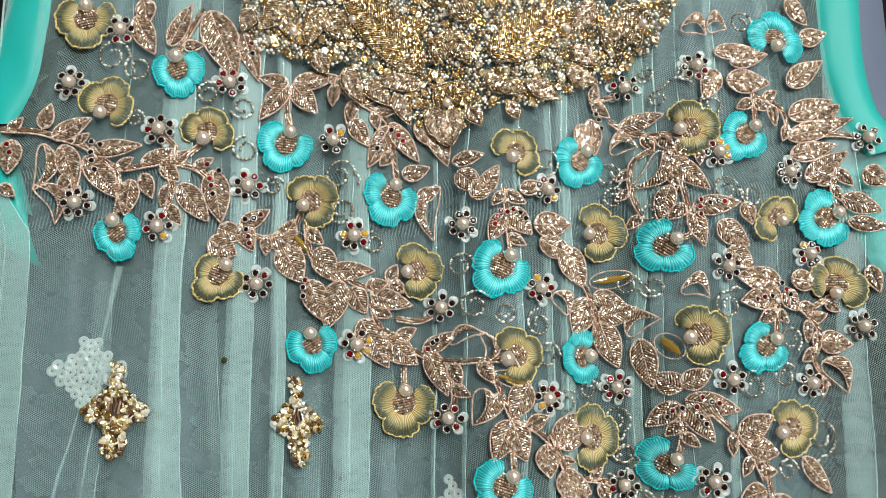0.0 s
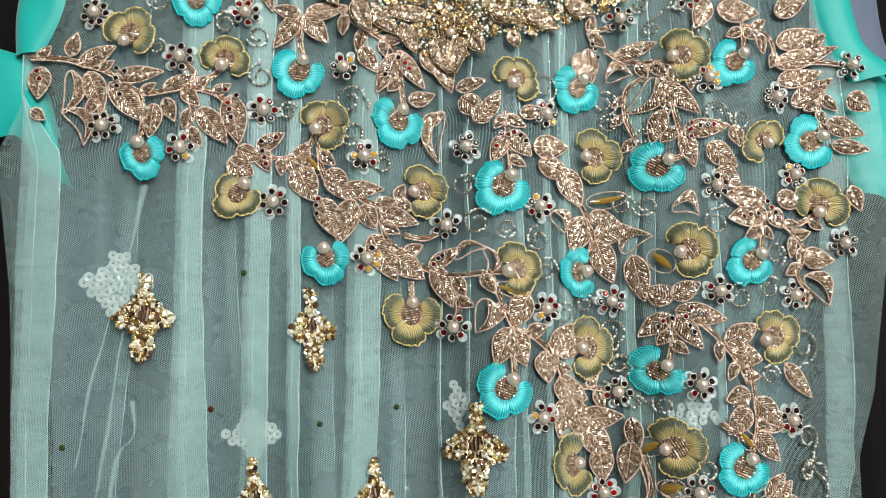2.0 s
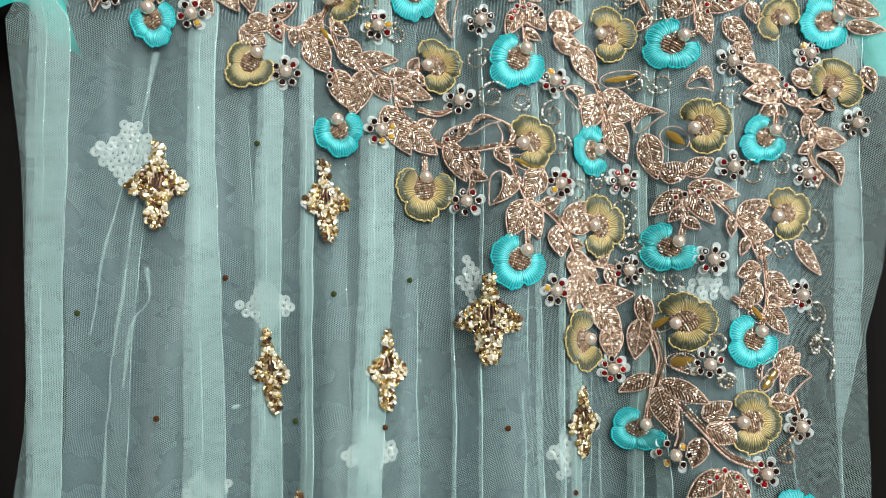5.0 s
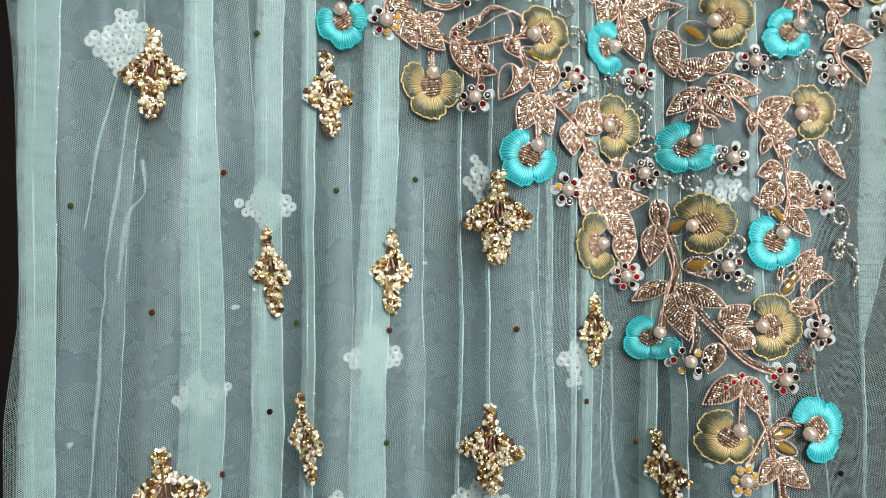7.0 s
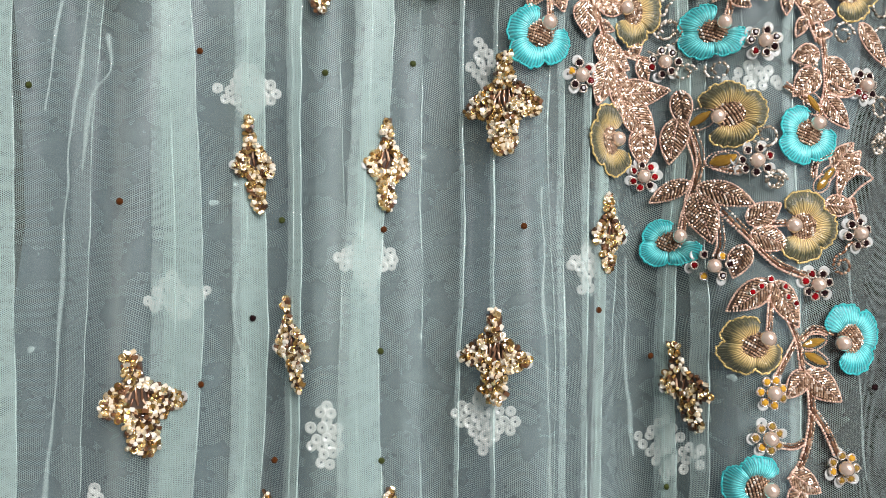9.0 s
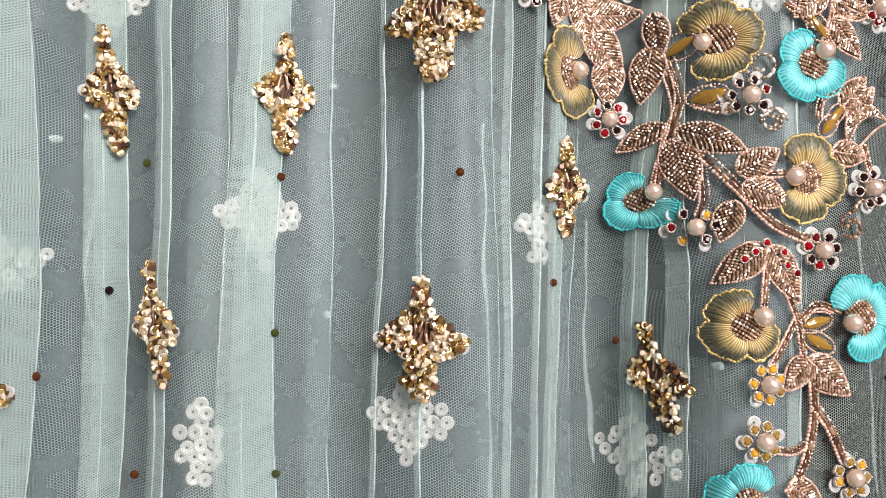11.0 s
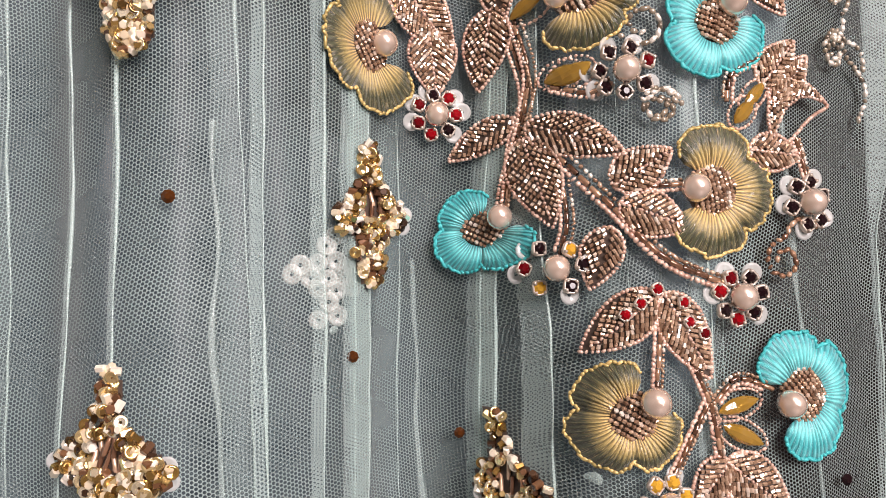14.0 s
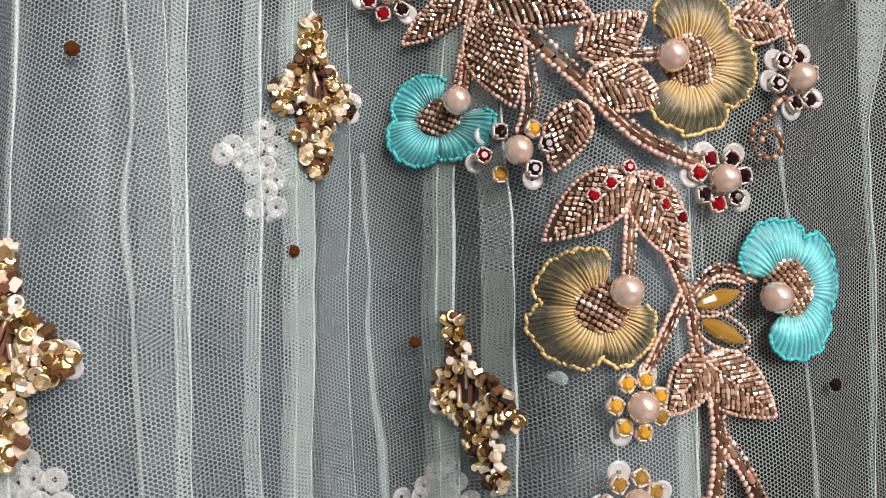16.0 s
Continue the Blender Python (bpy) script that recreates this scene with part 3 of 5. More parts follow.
# ---- embroidery ----
def petal_outline(deg):
    """Outer edge of the three-lobed petal: a round lobe in the middle, one on each side, sharp notches between."""
    d = np.abs(deg)
    notch = 1 - 0.19 * np.exp(-np.abs(d - 47) / 8.5)
    return notch * (1 + 0.035 * np.cos(np.radians((d - 98) * 3.2)) * (d > 47))


def thread_flower(name, x0, z0, x1, z1, width, thread, edge, label, centre_label, group):
    long, u, w = frame_of(x0, z0, x1, z1)
    root = thing(name, on_cloth(x0, z0), label, "embroidered flower", group)
    reach, n, rings, stitches = 146.0, 361, 8, 48
    deg = np.linspace(-reach, reach, n)
    theta = np.radians(deg)
    theta = theta + 0.02 * np.sin(theta * 9 + x0 * 900)
    each = np.random.RandomState(int((x0 + z0) * 1e5) % 99991)
    lean, swell = each.uniform(-0.05, 0.05), each.uniform(0.95, 1.05, 3)
    lobe = petal_outline(deg) * np.where(deg < -47, swell[0], np.where(deg > 47, swell[2], swell[1]))
    end = np.sqrt(np.clip(1 - (1 - np.clip((reach - np.abs(deg)) / 24, 0, 1)) ** 2, 0, 1))
    crease = 1 - 0.45 * np.exp(-(((np.abs(deg) - 47) / 6) ** 2))
    tall, reach_of = each.uniform(0.65, 1.15, stitches + 2), each.uniform(0.965, 1.03, stitches + 2)
    count = np.clip(np.arange(n) / n * stitches + 0.25 * np.sin(np.arange(n) * 0.05 + x0 * 500), 0, stitches)
    which = count.astype(int)
    pad = 0.0026 * (0.9 + 0.2 * math.sin(x0 * 700))
    ahead = np.where(np.cos(theta) > 0, 0.73 * long, 0.5 * width * 0.92)
    verts, uvs, outer_line = [], [], None
    for j, t in enumerate(np.linspace(0, 1, rings)):
        mid = 0.68
        r = mid + (0.37 + 0.63 * t - mid) * end
        r = r * (1 + (lobe - 1) * t) * (1 + (reach_of[which] - 1) * t**3)
        a = 0.5 * width * r * np.sin(theta + lean)
        b = 0.27 * long + ahead * r * np.cos(theta + lean)
        p = np.array((x0, z0)) + b[:, None] * u + a[:, None] * w
        ridge = np.abs(np.sin(count * math.pi)) * tall[which]
        h = pad * math.sin(math.pi * min(max(t, 0.03), 0.97)) ** 0.5 * (0.66 + 0.34 * ridge) * end * crease + 0.0001
        verts.append(on_cloth(p[:, 0], p[:, 1], h))
        uvs.append(np.stack([count + 60 * (int(x0 * 1e4) % 17), np.full(n, t)], 1))
        outer_line = p
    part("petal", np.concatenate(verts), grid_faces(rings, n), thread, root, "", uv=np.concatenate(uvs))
    bead_chain("petal_edge", outer_line[3:-3], 0.00105, edge, root, "", 0.0008, 0.55, 1.9)
    # the beaded heart, in slanting strands
    pts = []
    for i in range(-12, 13):
        for j in range(-12, 13):
            a, b = i * 0.00102 + j * 0.00051, j * 0.00112 - i * 0.00030
            q = (a / (0.215 * width)) ** 2 + (b / (0.29 * long)) ** 2
            if q < 1:
                p = np.array((x0, z0)) + u * (0.25 * long + b) + w * a
                pts.append((p[0], p[1], 0.0006 + 0.0014 * (1 - q)))
    if pts:
        q = np.array(pts)
        axis = np.repeat(np.array([[w[0] - 0.3 * u[0], 0, w[1] - 0.3 * u[1]]]), len(q), 0)
        strew("bead_heart", on_cloth(q[:, 0], q[:, 1], q[:, 2]), 0.00128, COPPER, root, centre_label, axis, 1.1, smooth=False, jolt=0.1)
        ang = np.arange(18) * math.pi / 9
        bed = [np.array((x0, z0)) + u * (0.25 + 0.30 * k * math.cos(v)) * long + w * 0.225 * k * width * math.sin(v) for k in (1, 0.55, 0.05) for v in ang]
        bed = np.array(bed)
        part("backing", on_cloth(bed[:, 0], bed[:, 1], np.repeat((0.0002, 0.0012, 0.0015), 18)), grid_faces(3, 18, True), BACKING, root, "dark bronze backing")
    placed("pearl", PEARL_MESH, on_cloth(x0, z0, 0.0032), 0.0068 + random.uniform(-0.0003, 0.0003), root, "cream pearl", random.uniform(0, 3))
    return root


def turquoise_flower(x0, z0, x1, z1, width):
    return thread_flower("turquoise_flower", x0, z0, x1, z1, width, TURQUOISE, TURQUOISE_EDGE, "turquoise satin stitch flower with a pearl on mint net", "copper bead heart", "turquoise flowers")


def olive_flower(x0, z0, x1, z1, width):
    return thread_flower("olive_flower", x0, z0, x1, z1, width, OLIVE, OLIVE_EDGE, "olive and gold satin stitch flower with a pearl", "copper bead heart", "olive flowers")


PALETTE = {"dark": ("dark", "dark", "dark", "dark", "garnet"), "red": ("garnet", "garnet", "red", "dark", "dark"), "mixed": ("dark", "dark", "dark", "garnet", "gold"), "gold": ("gold", "gold", "amber")}


def rosette(x, z, kind, size=1.0):
    look_of = {"dark": "black", "red": "garnet red", "mixed": "black and amber", "gold": "golden yellow"}[kind]
    root = thing("pearl_rosette", on_cloth(x, z), "cream pearl ringed by " + look_of + " stones in claw settings", "rosette", "pearl rosettes")
    count = random.choice((6, 7, 7)) if kind != "gold" else 7
    first = random.uniform(0, 6.3)
    for k in range(count):
        a = first + 2 * math.pi * k / count + random.uniform(-0.12, 0.12)
        r = (0.0053 + random.uniform(-0.0003, 0.0003)) * size
        mounted_stone(random.choice(PALETTE[kind]), x + math.cos(a) * r, z + math.sin(a) * r, 0.0041 * size, root, 0.0006)
    for k in range(count):
        if random.random() < 0.35:
            continue
        a = first + 2 * math.pi * (k + random.uniform(-0.25, 0.25)) / count
        ob = placed("sequin", SEQUIN_MESH, on_cloth(x + math.cos(a) * 0.0068 * size, z + math.sin(a) * 0.0068 * size, 0.0003), 0.0050, root, "clear sequin", a)
        ob.rotation_euler.x += random.uniform(-0.3, 0.3)
    placed("pearl", PEARL_MESH, on_cloth(x, z, 0.0030), 0.0066 * size, root, "cream pearl", random.uniform(0, 3))
    return root


def leaf_half(s):
    """Half the width of a leaf along it: round at the stem, pointed at the tip."""
    return np.sin(np.pi * np.clip(s, 0, 1) ** 0.72) ** 0.85


def leaf_shape(x0, z0, x1, z1, bend):
    long, u, w = frame_of(x0, z0, x1, z1)

    def at(s, t, half):
        s, t = np.asarray(s, float), np.asarray(t, float)
        wide = half * leaf_half(s)
        bow = bend * long * 0.55 * np.sin(np.pi * s)
        p = np.array((x0, z0)) + (s * long)[..., None] * u + (t * wide + bow)[..., None] * w
        return p, wide

    return long, u, w, at


def bead_leaf(x0, z0, x1, z1, width, bend=0, stones=(), material=None, lift=0.0):
    long, u, w, at = leaf_shape(x0, z0, x1, z1, bend)
    half = width * 0.45
    root = thing("bead_leaf", on_cloth((x0 + x1) / 2, (z0 + z1) / 2), ("copper bead leaf set with dark red stones, corded edge" if stones else "copper bead leaf with a rose corded edge"), "beaded leaf", "beaded leaves")
    s, t = np.meshgrid(np.linspace(0.0, 1.0, 16), np.linspace(0 if bend > 0 else -1, 0 if bend < 0 else 1, 7), indexing="ij")
    p, _ = at(s, t, half)
    v = on_cloth(p[..., 0], p[..., 1], lift + 0.0002 + 0.0020 * (1 - t**2) * np.sin(np.pi * s) ** 0.5 * (0.35 + 0.65 * np.abs(t)))
    part("blade", v.reshape(-1, 3), grid_faces(16, 7), BACKING, root)
    pts, axes = [], []
    pitch, slant = 0.00146, 0.95
    # strands of beads slant from the midrib to the edge; a curled leaf is filled on one half only
    for i in range(-8, int(long / pitch) + 2):
        for sgn in ((-1, 1) if not bend else (1 if bend > 0 else -1,)):
            for k in range(24):
                lat = 0.0005 + k * 0.00078 + 0.00025 * (i % 3)
                q = ((i + (0.5 if sgn > 0 else 0.0)) * pitch + lat * slant) / long
                if not 0.03 < q < 0.97:
                    continue
                wide = half * float(leaf_half(q))
                if lat > wide - 0.0003:
                    continue
                tt = lat / wide
                pp, _ = at(np.array(q), np.array(sgn * tt), half)
                pp = pp + np.random.uniform(-0.00007, 0.00007, 2)
                pts.append((pp[0], pp[1], lift + 0.0006 + 0.0021 * (1 - tt * tt) * math.sin(math.pi * q) ** 0.5 * (0.35 + 0.65 * tt) + random.uniform(-0.0001, 0.0001)))
                axes.append((w[0] * sgn + u[0] * slant, 0, w[1] * sgn + u[1] * slant))
    if pts:
        q = np.array(pts)
        strew("bead_fill", on_cloth(q[:, 0], q[:, 1], q[:, 2]), 0.00094, material or COPPER, root, "", np.array(axes), 1.15, "tube", smooth=False, jolt=0.09)
    ring_s = np.r_[np.linspace(0, 1, 24), np.linspace(1, 0, 24)[1:]]
    ring_t = np.r_[np.ones(24), -np.ones(23)]
    p, _ = at(ring_s, ring_t, half + 0.0003)
    bead_chain("edge_cord", p, 0.00112, GOLD_FIELD if material else ROSE, root, "", lift + 0.0007, 0.72, 1.3)
    if width > 0.0085:
        p, _ = at(np.linspace(0, 0.9, 12), np.zeros(12), half)
        bead_chain("midrib", p, 0.00095, GOLD_FIELD if material else ROSE, root, "", lift + 0.0012, 0.9, 1.5)
    for sx, sz, kind in stones:
        mounted_stone({"red": "red", "dark": random.choice(("dark", "garnet")), "amber": "amber"}[kind], sx, sz, 0.0032, root, 0.0019)
    return root


def bead_vine(*points, thick=1.0):
    line = smooth_line(points, 0.0028 * thick)
    mid = line[len(line) // 2]
    root = thing("bead_vine", on_cloth(*mid), "curved vine of brown bugle beads beside a rose cord", "beaded vine", "beaded vines")
    c = on_cloth(line[:, 0], line[:, 1], 0.0006)
    d = np.gradient(c, axis=0) if len(c) > 1 else np.array([[points[1][0] - points[0][0], 0, points[1][1] - points[0][1]]])
    n2 = np.stack([-d[:, 2], 0 * d[:, 0], d[:, 0]], 1)
    n2 /= np.maximum(np.linalg.norm(n2, axis=1, keepdims=True), 1e-9)
    jog = np.random.uniform(-0.0002, 0.0002, (len(c), 1))
    spots = c + n2 * (0.0006 * thick + jog)
    if mid[1] < 1.215 and mid[0] > 0.05:
        for p, way in zip(spots, d):
            one = placed("bugle_bead", TUBE_MESH, p, 1.0, root)
            turn = Vector(way).to_track_quat("Y", "Z").to_matrix().to_4x4()
            one.matrix_basis = Matrix.Translation(Vector(p) - Vector(root["base"])) @ turn @ Matrix.Diagonal((0.0013 * thick, 0.0027 * thick, 0.0013 * thick, 1))
    else:
        strew("bugle_string", spots, 0.0014 * thick, BUGLE, root, "brown glass bugle beads", d, 2.35, "tube")
    fine = smooth_line(points, 0.001)
    g = np.gradient(fine, axis=0) if len(fine) > 1 else np.array([[1.0, 0]])
    g /= np.maximum(np.linalg.norm(g, axis=1, keepdims=True), 1e-9)
    across = np.stack([-g[:, 1], g[:, 0]], 1) * thick
    bead_chain("rose_cord", fine - across * 0.00062, 0.0012 * thick, ROSE, root, "rose coloured cord", 0.0007, 0.75, 1.3)
    bead_chain("bead_string", fine + across * 0.00175, 0.0010 * thick, COPPER, root, "copper seed beads", 0.0006, 0.9, 1.3)
    return root


def bead_curl(x, z, r, start, tail=0.0):
    a = np.linspace(0, 1, 40)
    ang = radians(start) + a * 2 * math.pi * 1.35
    rad = r * (1 - 0.68 * a)
    pts = np.stack([x + rad * np.cos(ang), z + rad * np.sin(ang)], 1)
    if tail:
        d = pts[0] - pts[1]
        d /= np.linalg.norm(d)
        side_way = np.array((-d[1], d[0]))
        lead = [pts[0] + d * tail * q + side_way * tail * 0.35 * math.sin(q * 3) for q in np.linspace(1, 0.1, 8)]
        pts = np.vstack([lead, pts])
    root = thing("bead_curl", on_cloth(x, z), "thin curl of silver and bronze seed beads", "beaded curl", "bead curls")
    bead_chain("bead_string", pts, 0.00160, SILVER if z > 1.17 else BUGLE, root, "", 0.0006, 0.85, 1.45)
    return root


def faceted_drop(x0, z0, x1, z1, width):
    long, u, w = frame_of(x0, z0, x1, z1)
    v, rows = [], (0.0, 0.14, 0.4, 0.7, 0.92, 1.0)
    for s in rows:
        rad = max(0.05, math.sin(math.pi * min(0.99, 0.02 + 0.98 * s)) ** 0.65) * width / 2
        for k in range(8):
            a = 2 * math.pi * k / 8
            p = np.array((x0, z0)) + u * s * long + w * math.cos(a) * rad
            q = on_cloth(p[0], p[1], 0.0012 + math.sin(a) * rad * 0.6)
            v.append(q)
    return v, grid_faces(len(rows), 8, True)


def amber_drop(x0, z0, x1, z1, width):
    root = thing("amber_drop", on_cloth(x0, z0), "faceted amber glass drop bead beside a stem", "crystal bead", "amber drops")
    v, f = faceted_drop(x0, z0, x1, z1, width * (0.5 if z0 > 1.2 else 0.72))
    part("crystal", v, f, AMBER, root, "", smooth=False)
    long, u, w = frame_of(x0, z0, x1, z1)
    s = np.linspace(0, 2 * math.pi, 24)
    c = np.array(((x0 + x1) / 2, (z0 + z1) / 2))
    loop = c + (np.cos(s) * long * 0.62)[:, None] * u + (np.sin(s) * width * 0.62)[:, None] * w
    bead_chain("rose_cord", loop, 0.0009, ROSE, root, "rose coloured cord", 0.0004, 0.9, 1.4)
    return root


def motif_mask(u, v):
    """Outline of a gold motif: narrow finger above, two side lobes, broad finger below."""
    finger = abs(u) < 0.16 + 0.16 * (1 - v) and 0.2 < v < 1.0
    body = abs(u) / 1.0 + abs(v - 0.02) / 0.62 < 1.0
    lobes = ((abs(u) - 0.66) / 0.32) ** 2 + ((v + 0.05) / 0.2) ** 2 < 1
    foot = abs(u + 0.02) < 0.36 and -1.0 < v < -0.2 and (abs(u) / 0.4) ** 2 + ((v + 0.55) / 0.46) ** 2 < 1
    return finger or body or lobes or foot


def gold_motif(x, z, high, wide, tilt):
    root = thing("gold_motif", on_cloth(x, z), "diamond shaped cluster of gold beads and sequins", "bead motif", "gold motifs")
    sets = {"gold": [], "cream": [], "dark": []}
    rims = []
    cell = 0.00158
    slant = math.tan(radians(tilt))
    nx, nz = int(wide / cell) + 2, int(high / cell / 0.87) + 2
    for j in range(-nz, nz + 1):
        for i in range(-nx - 1, nx + 2):
            a = (i + 0.5 * (j % 2)) * cell + random.uniform(-0.0004, 0.0004)
            b = j * cell * 0.87 + random.uniform(-0.0004, 0.0004)
            u, v = a / wide, b / high
            if not motif_mask(u, v):
                continue
            hollow = (u / 0.26) ** 2 + ((v - 0.12) / 0.20) ** 2 < 1
            if hollow:
                continue
            px, pz = x + a + b * slant, z + b
            lift = random.uniform(0.0006, 0.0026)
            pick = random.random()
            sets["gold" if pick < 0.44 else "cream" if pick < 0.79 else "dark"].append((px, pz, lift, random.uniform(0.0016, 0.0023)))
            if random.random() < 0.25:
                rims.append((px + random.uniform(-0.001, 0.001), pz, lift + 0.0008))
    for key, beads in sets.items():
        for px, pz, lift, size in beads:
            one = placed({"gold": "gold_bead", "cream": "cream_bead", "dark": "brown_bead"}[key], BEAD_MESHES[key], on_cloth(px, pz, lift), size, root)
            one.rotation_euler = (random.uniform(-1.2, 1.2), random.uniform(0, 3), random.uniform(-1.2, 1.2))
    bed, tiles, step = [], [], 0.0012
    for i in range(int(-wide * 1.1 / step), int(wide * 1.1 / step) + 1):
        for j in range(int(-high / step), int(high / step) + 1):
            if motif_mask(i * step / wide, j * step / high):
                tiles.append(tuple(range(len(bed), len(bed) + 4)))
                for di, dj in ((0, 0), (1, 0), (1, 1), (0, 1)):
                    a, b = (i + di - 0.5) * step, (j + dj - 0.5) * step
                    bed.append(on_cloth(x + a + b * slant, z + b, 0.0003))
    part("backing", bed, tiles, BACKING, root, "dark bronze net backing")
    for px, pz, lift in rims:
        one = placed("gold_sequin", GOLD_SEQUIN_MESH, on_cloth(px, pz, lift), 0.0030, root)
        one.rotation_euler = (random.uniform(-0.5, 0.5), random.uniform(0, 3), random.uniform(-0.5, 0.5))
    tube, way = [], []
    for a in np.linspace(-0.24, 0.24, max(3, int(wide * 0.5 / 0.0013))):
        for lev in (0.22, 0.06):
            tube.append(on_cloth(x + a * wide + lev * high * slant, z + lev * high, 0.0010 + 0.0008 * random.random()))
            way.append((-a * 0.8 + random.uniform(-0.2, 0.2), 0, 1.0))
    strew("centre_tassel", np.array(tube), 0.0012, BUGLE, root, "brown bugle beads in the hollow", np.array(way), 3.6, "tube")
    for k in range(random.choice((1, 2, 3))):
        a = random.choice((-1, 1)) * random.uniform(0.75, 1.0) * wide
        placed("sequin", SEQUIN_MESH, on_cloth(x + a, z - 0.06 * high + random.uniform(-0.1, 0.1) * high, 0.0012), 0.0042, root, "clear sequin", random.uniform(0, 3))
    return root


def sequin_motif(x, z, wide, high):
    root = thing("sequin_motif", (x, float(drape(x, z)) + 0.004, z), "milky white sequin flower between the net layers", "sequin motif", "pale sequin motifs")
    pts = []
    cell = 0.0040
    for j in range(-12, 13):
        for i in range(-12, 13):
            a, b = (i + 0.5 * (j % 2)) * cell + random.uniform(-0.0008, 0.0008), j * cell * 0.87 + random.uniform(-0.0008, 0.0008)
            u, v = a / wide, b / high
            ang, rad = math.atan2(v, u), math.hypot(u, v)
            if rad < 0.86 + 0.20 * math.cos(4 * ang) + random.uniform(-0.08, 0.08):
                pts.append((x + a, float(drape(x + a, z + b)) + 0.0035 + random.uniform(0, 0.0015), z + b))
    if not pts:
        pts = [(x, float(drape(x, z)) + 0.004, z)]
    for p in pts:
        one = placed("sequin", PALE_MESH, p, random.uniform(0.0046, 0.0054), root)
        one.rotation_euler = (random.uniform(-0.25, 0.25), random.uniform(0, 3), random.uniform(-0.25, 0.25))
    return root


def loose_stone(x, z, kind):
    root = thing("loose_stone", on_cloth(x, z), {"amber": "small amber", "green": "small olive green", "dark": "small black"}[kind] + " glass stone glued on the net", "glass stone", "loose stones")
    gem = placed("stone", STONES["honey" if kind == "amber" else kind], on_cloth(x, z, -0.0002), 0.0036, root, "", random.uniform(0, 1))
    return root


FLECKS = ((-0.181, 1.108, 0.0036), (-0.111, 1.170, 0.0042), (-0.020, 1.192, 0.0030), (-0.021, 1.112, 0.0032), (0.114, 1.0965, 0.0040), (-0.103, 1.178, 0.0028), (0.056, 1.131, 0.0026))


def lint_fleck(x, z, size):
    root = thing("lint_fleck", on_cloth(x, z), "small pale fleck of lint caught in the net", "lint", "lint flecks")
    n = 9
    rim = [(size * random.uniform(0.3, 0.6) * math.cos(2 * math.pi * k / n), size * random.uniform(0.25, 0.55) * math.sin(2 * math.pi * k / n)) for k in range(n)]
    v = [on_cloth(x + a * q, z + b * q, h) for q, h in ((1, 0.0001), (0.7, 0.0005), (0.05, 0.0006)) for a, b in rim]
    part("tuft", v, grid_faces(3, n, True), CREASE, root)
    return root


# turquoise thread flowers
turquoise_flower(-0.1280, 1.4434, -0.1257, 1.4235, 0.0234)
turquoise_flower(-0.0739, 1.4101, -0.0817, 1.3901, 0.0254)
turquoise_flower(-0.0227, 1.3845, -0.0301, 1.3640, 0.0250)
turquoise_flower(0.0325, 1.3498, 0.0183, 1.3314, 0.0287)
turquoise_flower(0.0751, 1.4063, 0.0624, 1.3878, 0.0248)
turquoise_flower(0.1733, 1.4609, 0.1774, 1.4797, 0.0325)
turquoise_flower(0.1577, 1.4170, 0.1414, 1.4020, 0.0247)
turquoise_flower(0.1153, 1.3592, 0.0995, 1.3482, 0.0269)
turquoise_flower(0.2037, 1.3749, 0.1812, 1.3655, 0.0274)
turquoise_flower(-0.1532, 1.3638, -0.1470, 1.3454, 0.0216)
turquoise_flower(-0.0621, 1.3126, -0.0585, 1.2945, 0.0233)
turquoise_flower(0.0754, 1.3025, 0.0594, 1.3003, 0.0261)
turquoise_flower(0.1621, 1.3102, 0.1455, 1.2973, 0.0247)
turquoise_flower(0.1126, 1.2531, 0.1000, 1.2419, 0.0257)
turquoise_flower(0.0315, 1.2472, 0.0189, 1.2300, 0.0276)
turquoise_flower(0.1499, 1.2071, 0.1375, 1.1916, 0.0269)
turquoise_flower(0.0987, 1.1582, 0.0868, 1.1472, 0.0212)
turquoise_flower(0.1605, 1.1121, 0.1800, 1.1190, 0.0296)
turquoise_flower(0.1272, 1.0501, 0.1102, 1.0507, 0.0277)

# olive and gold thread flowers
olive_flower(-0.1723, 1.4691, -0.1732, 1.4480, 0.0276)
olive_flower(-0.1623, 1.4158, -0.1539, 1.4333, 0.0255)
olive_flower(-0.1136, 1.4035, -0.1088, 1.4197, 0.0246)
olive_flower(-0.0670, 1.3738, -0.0527, 1.3830, 0.0269)
olive_flower(-0.1012, 1.3439, -0.1134, 1.3276, 0.0217)
olive_flower(-0.0167, 1.3427, 0.0015, 1.3468, 0.0262)
olive_flower(0.0341, 1.3986, 0.0437, 1.4114, 0.0244)
olive_flower(0.0750, 1.3634, 0.0957, 1.3654, 0.0289)
olive_flower(0.1188, 1.4146, 0.1387, 1.4172, 0.0269)
olive_flower(0.1697, 1.3689, 0.1619, 1.3787, 0.0277)
olive_flower(0.1994, 1.3335, 0.2044, 1.3521, 0.0316)
olive_flower(0.1194, 1.3109, 0.1389, 1.3162, 0.0285)
olive_flower(0.0299, 1.3005, 0.0484, 1.3052, 0.0263)
olive_flower(-0.0170, 1.2860, -0.0191, 1.2641, 0.0288)
olive_flower(0.0723, 1.2623, 0.0901, 1.2627, 0.0322)
olive_flower(0.1619, 1.2657, 0.1842, 1.2718, 0.0260)
olive_flower(0.1104, 1.2111, 0.1286, 1.2145, 0.0280)
olive_flower(0.0702, 1.2027, 0.0557, 1.1994, 0.0309)
olive_flower(0.1384, 1.1627, 0.1598, 1.1616, 0.0290)
olive_flower(0.1257, 1.1143, 0.1115, 1.1016, 0.0250)

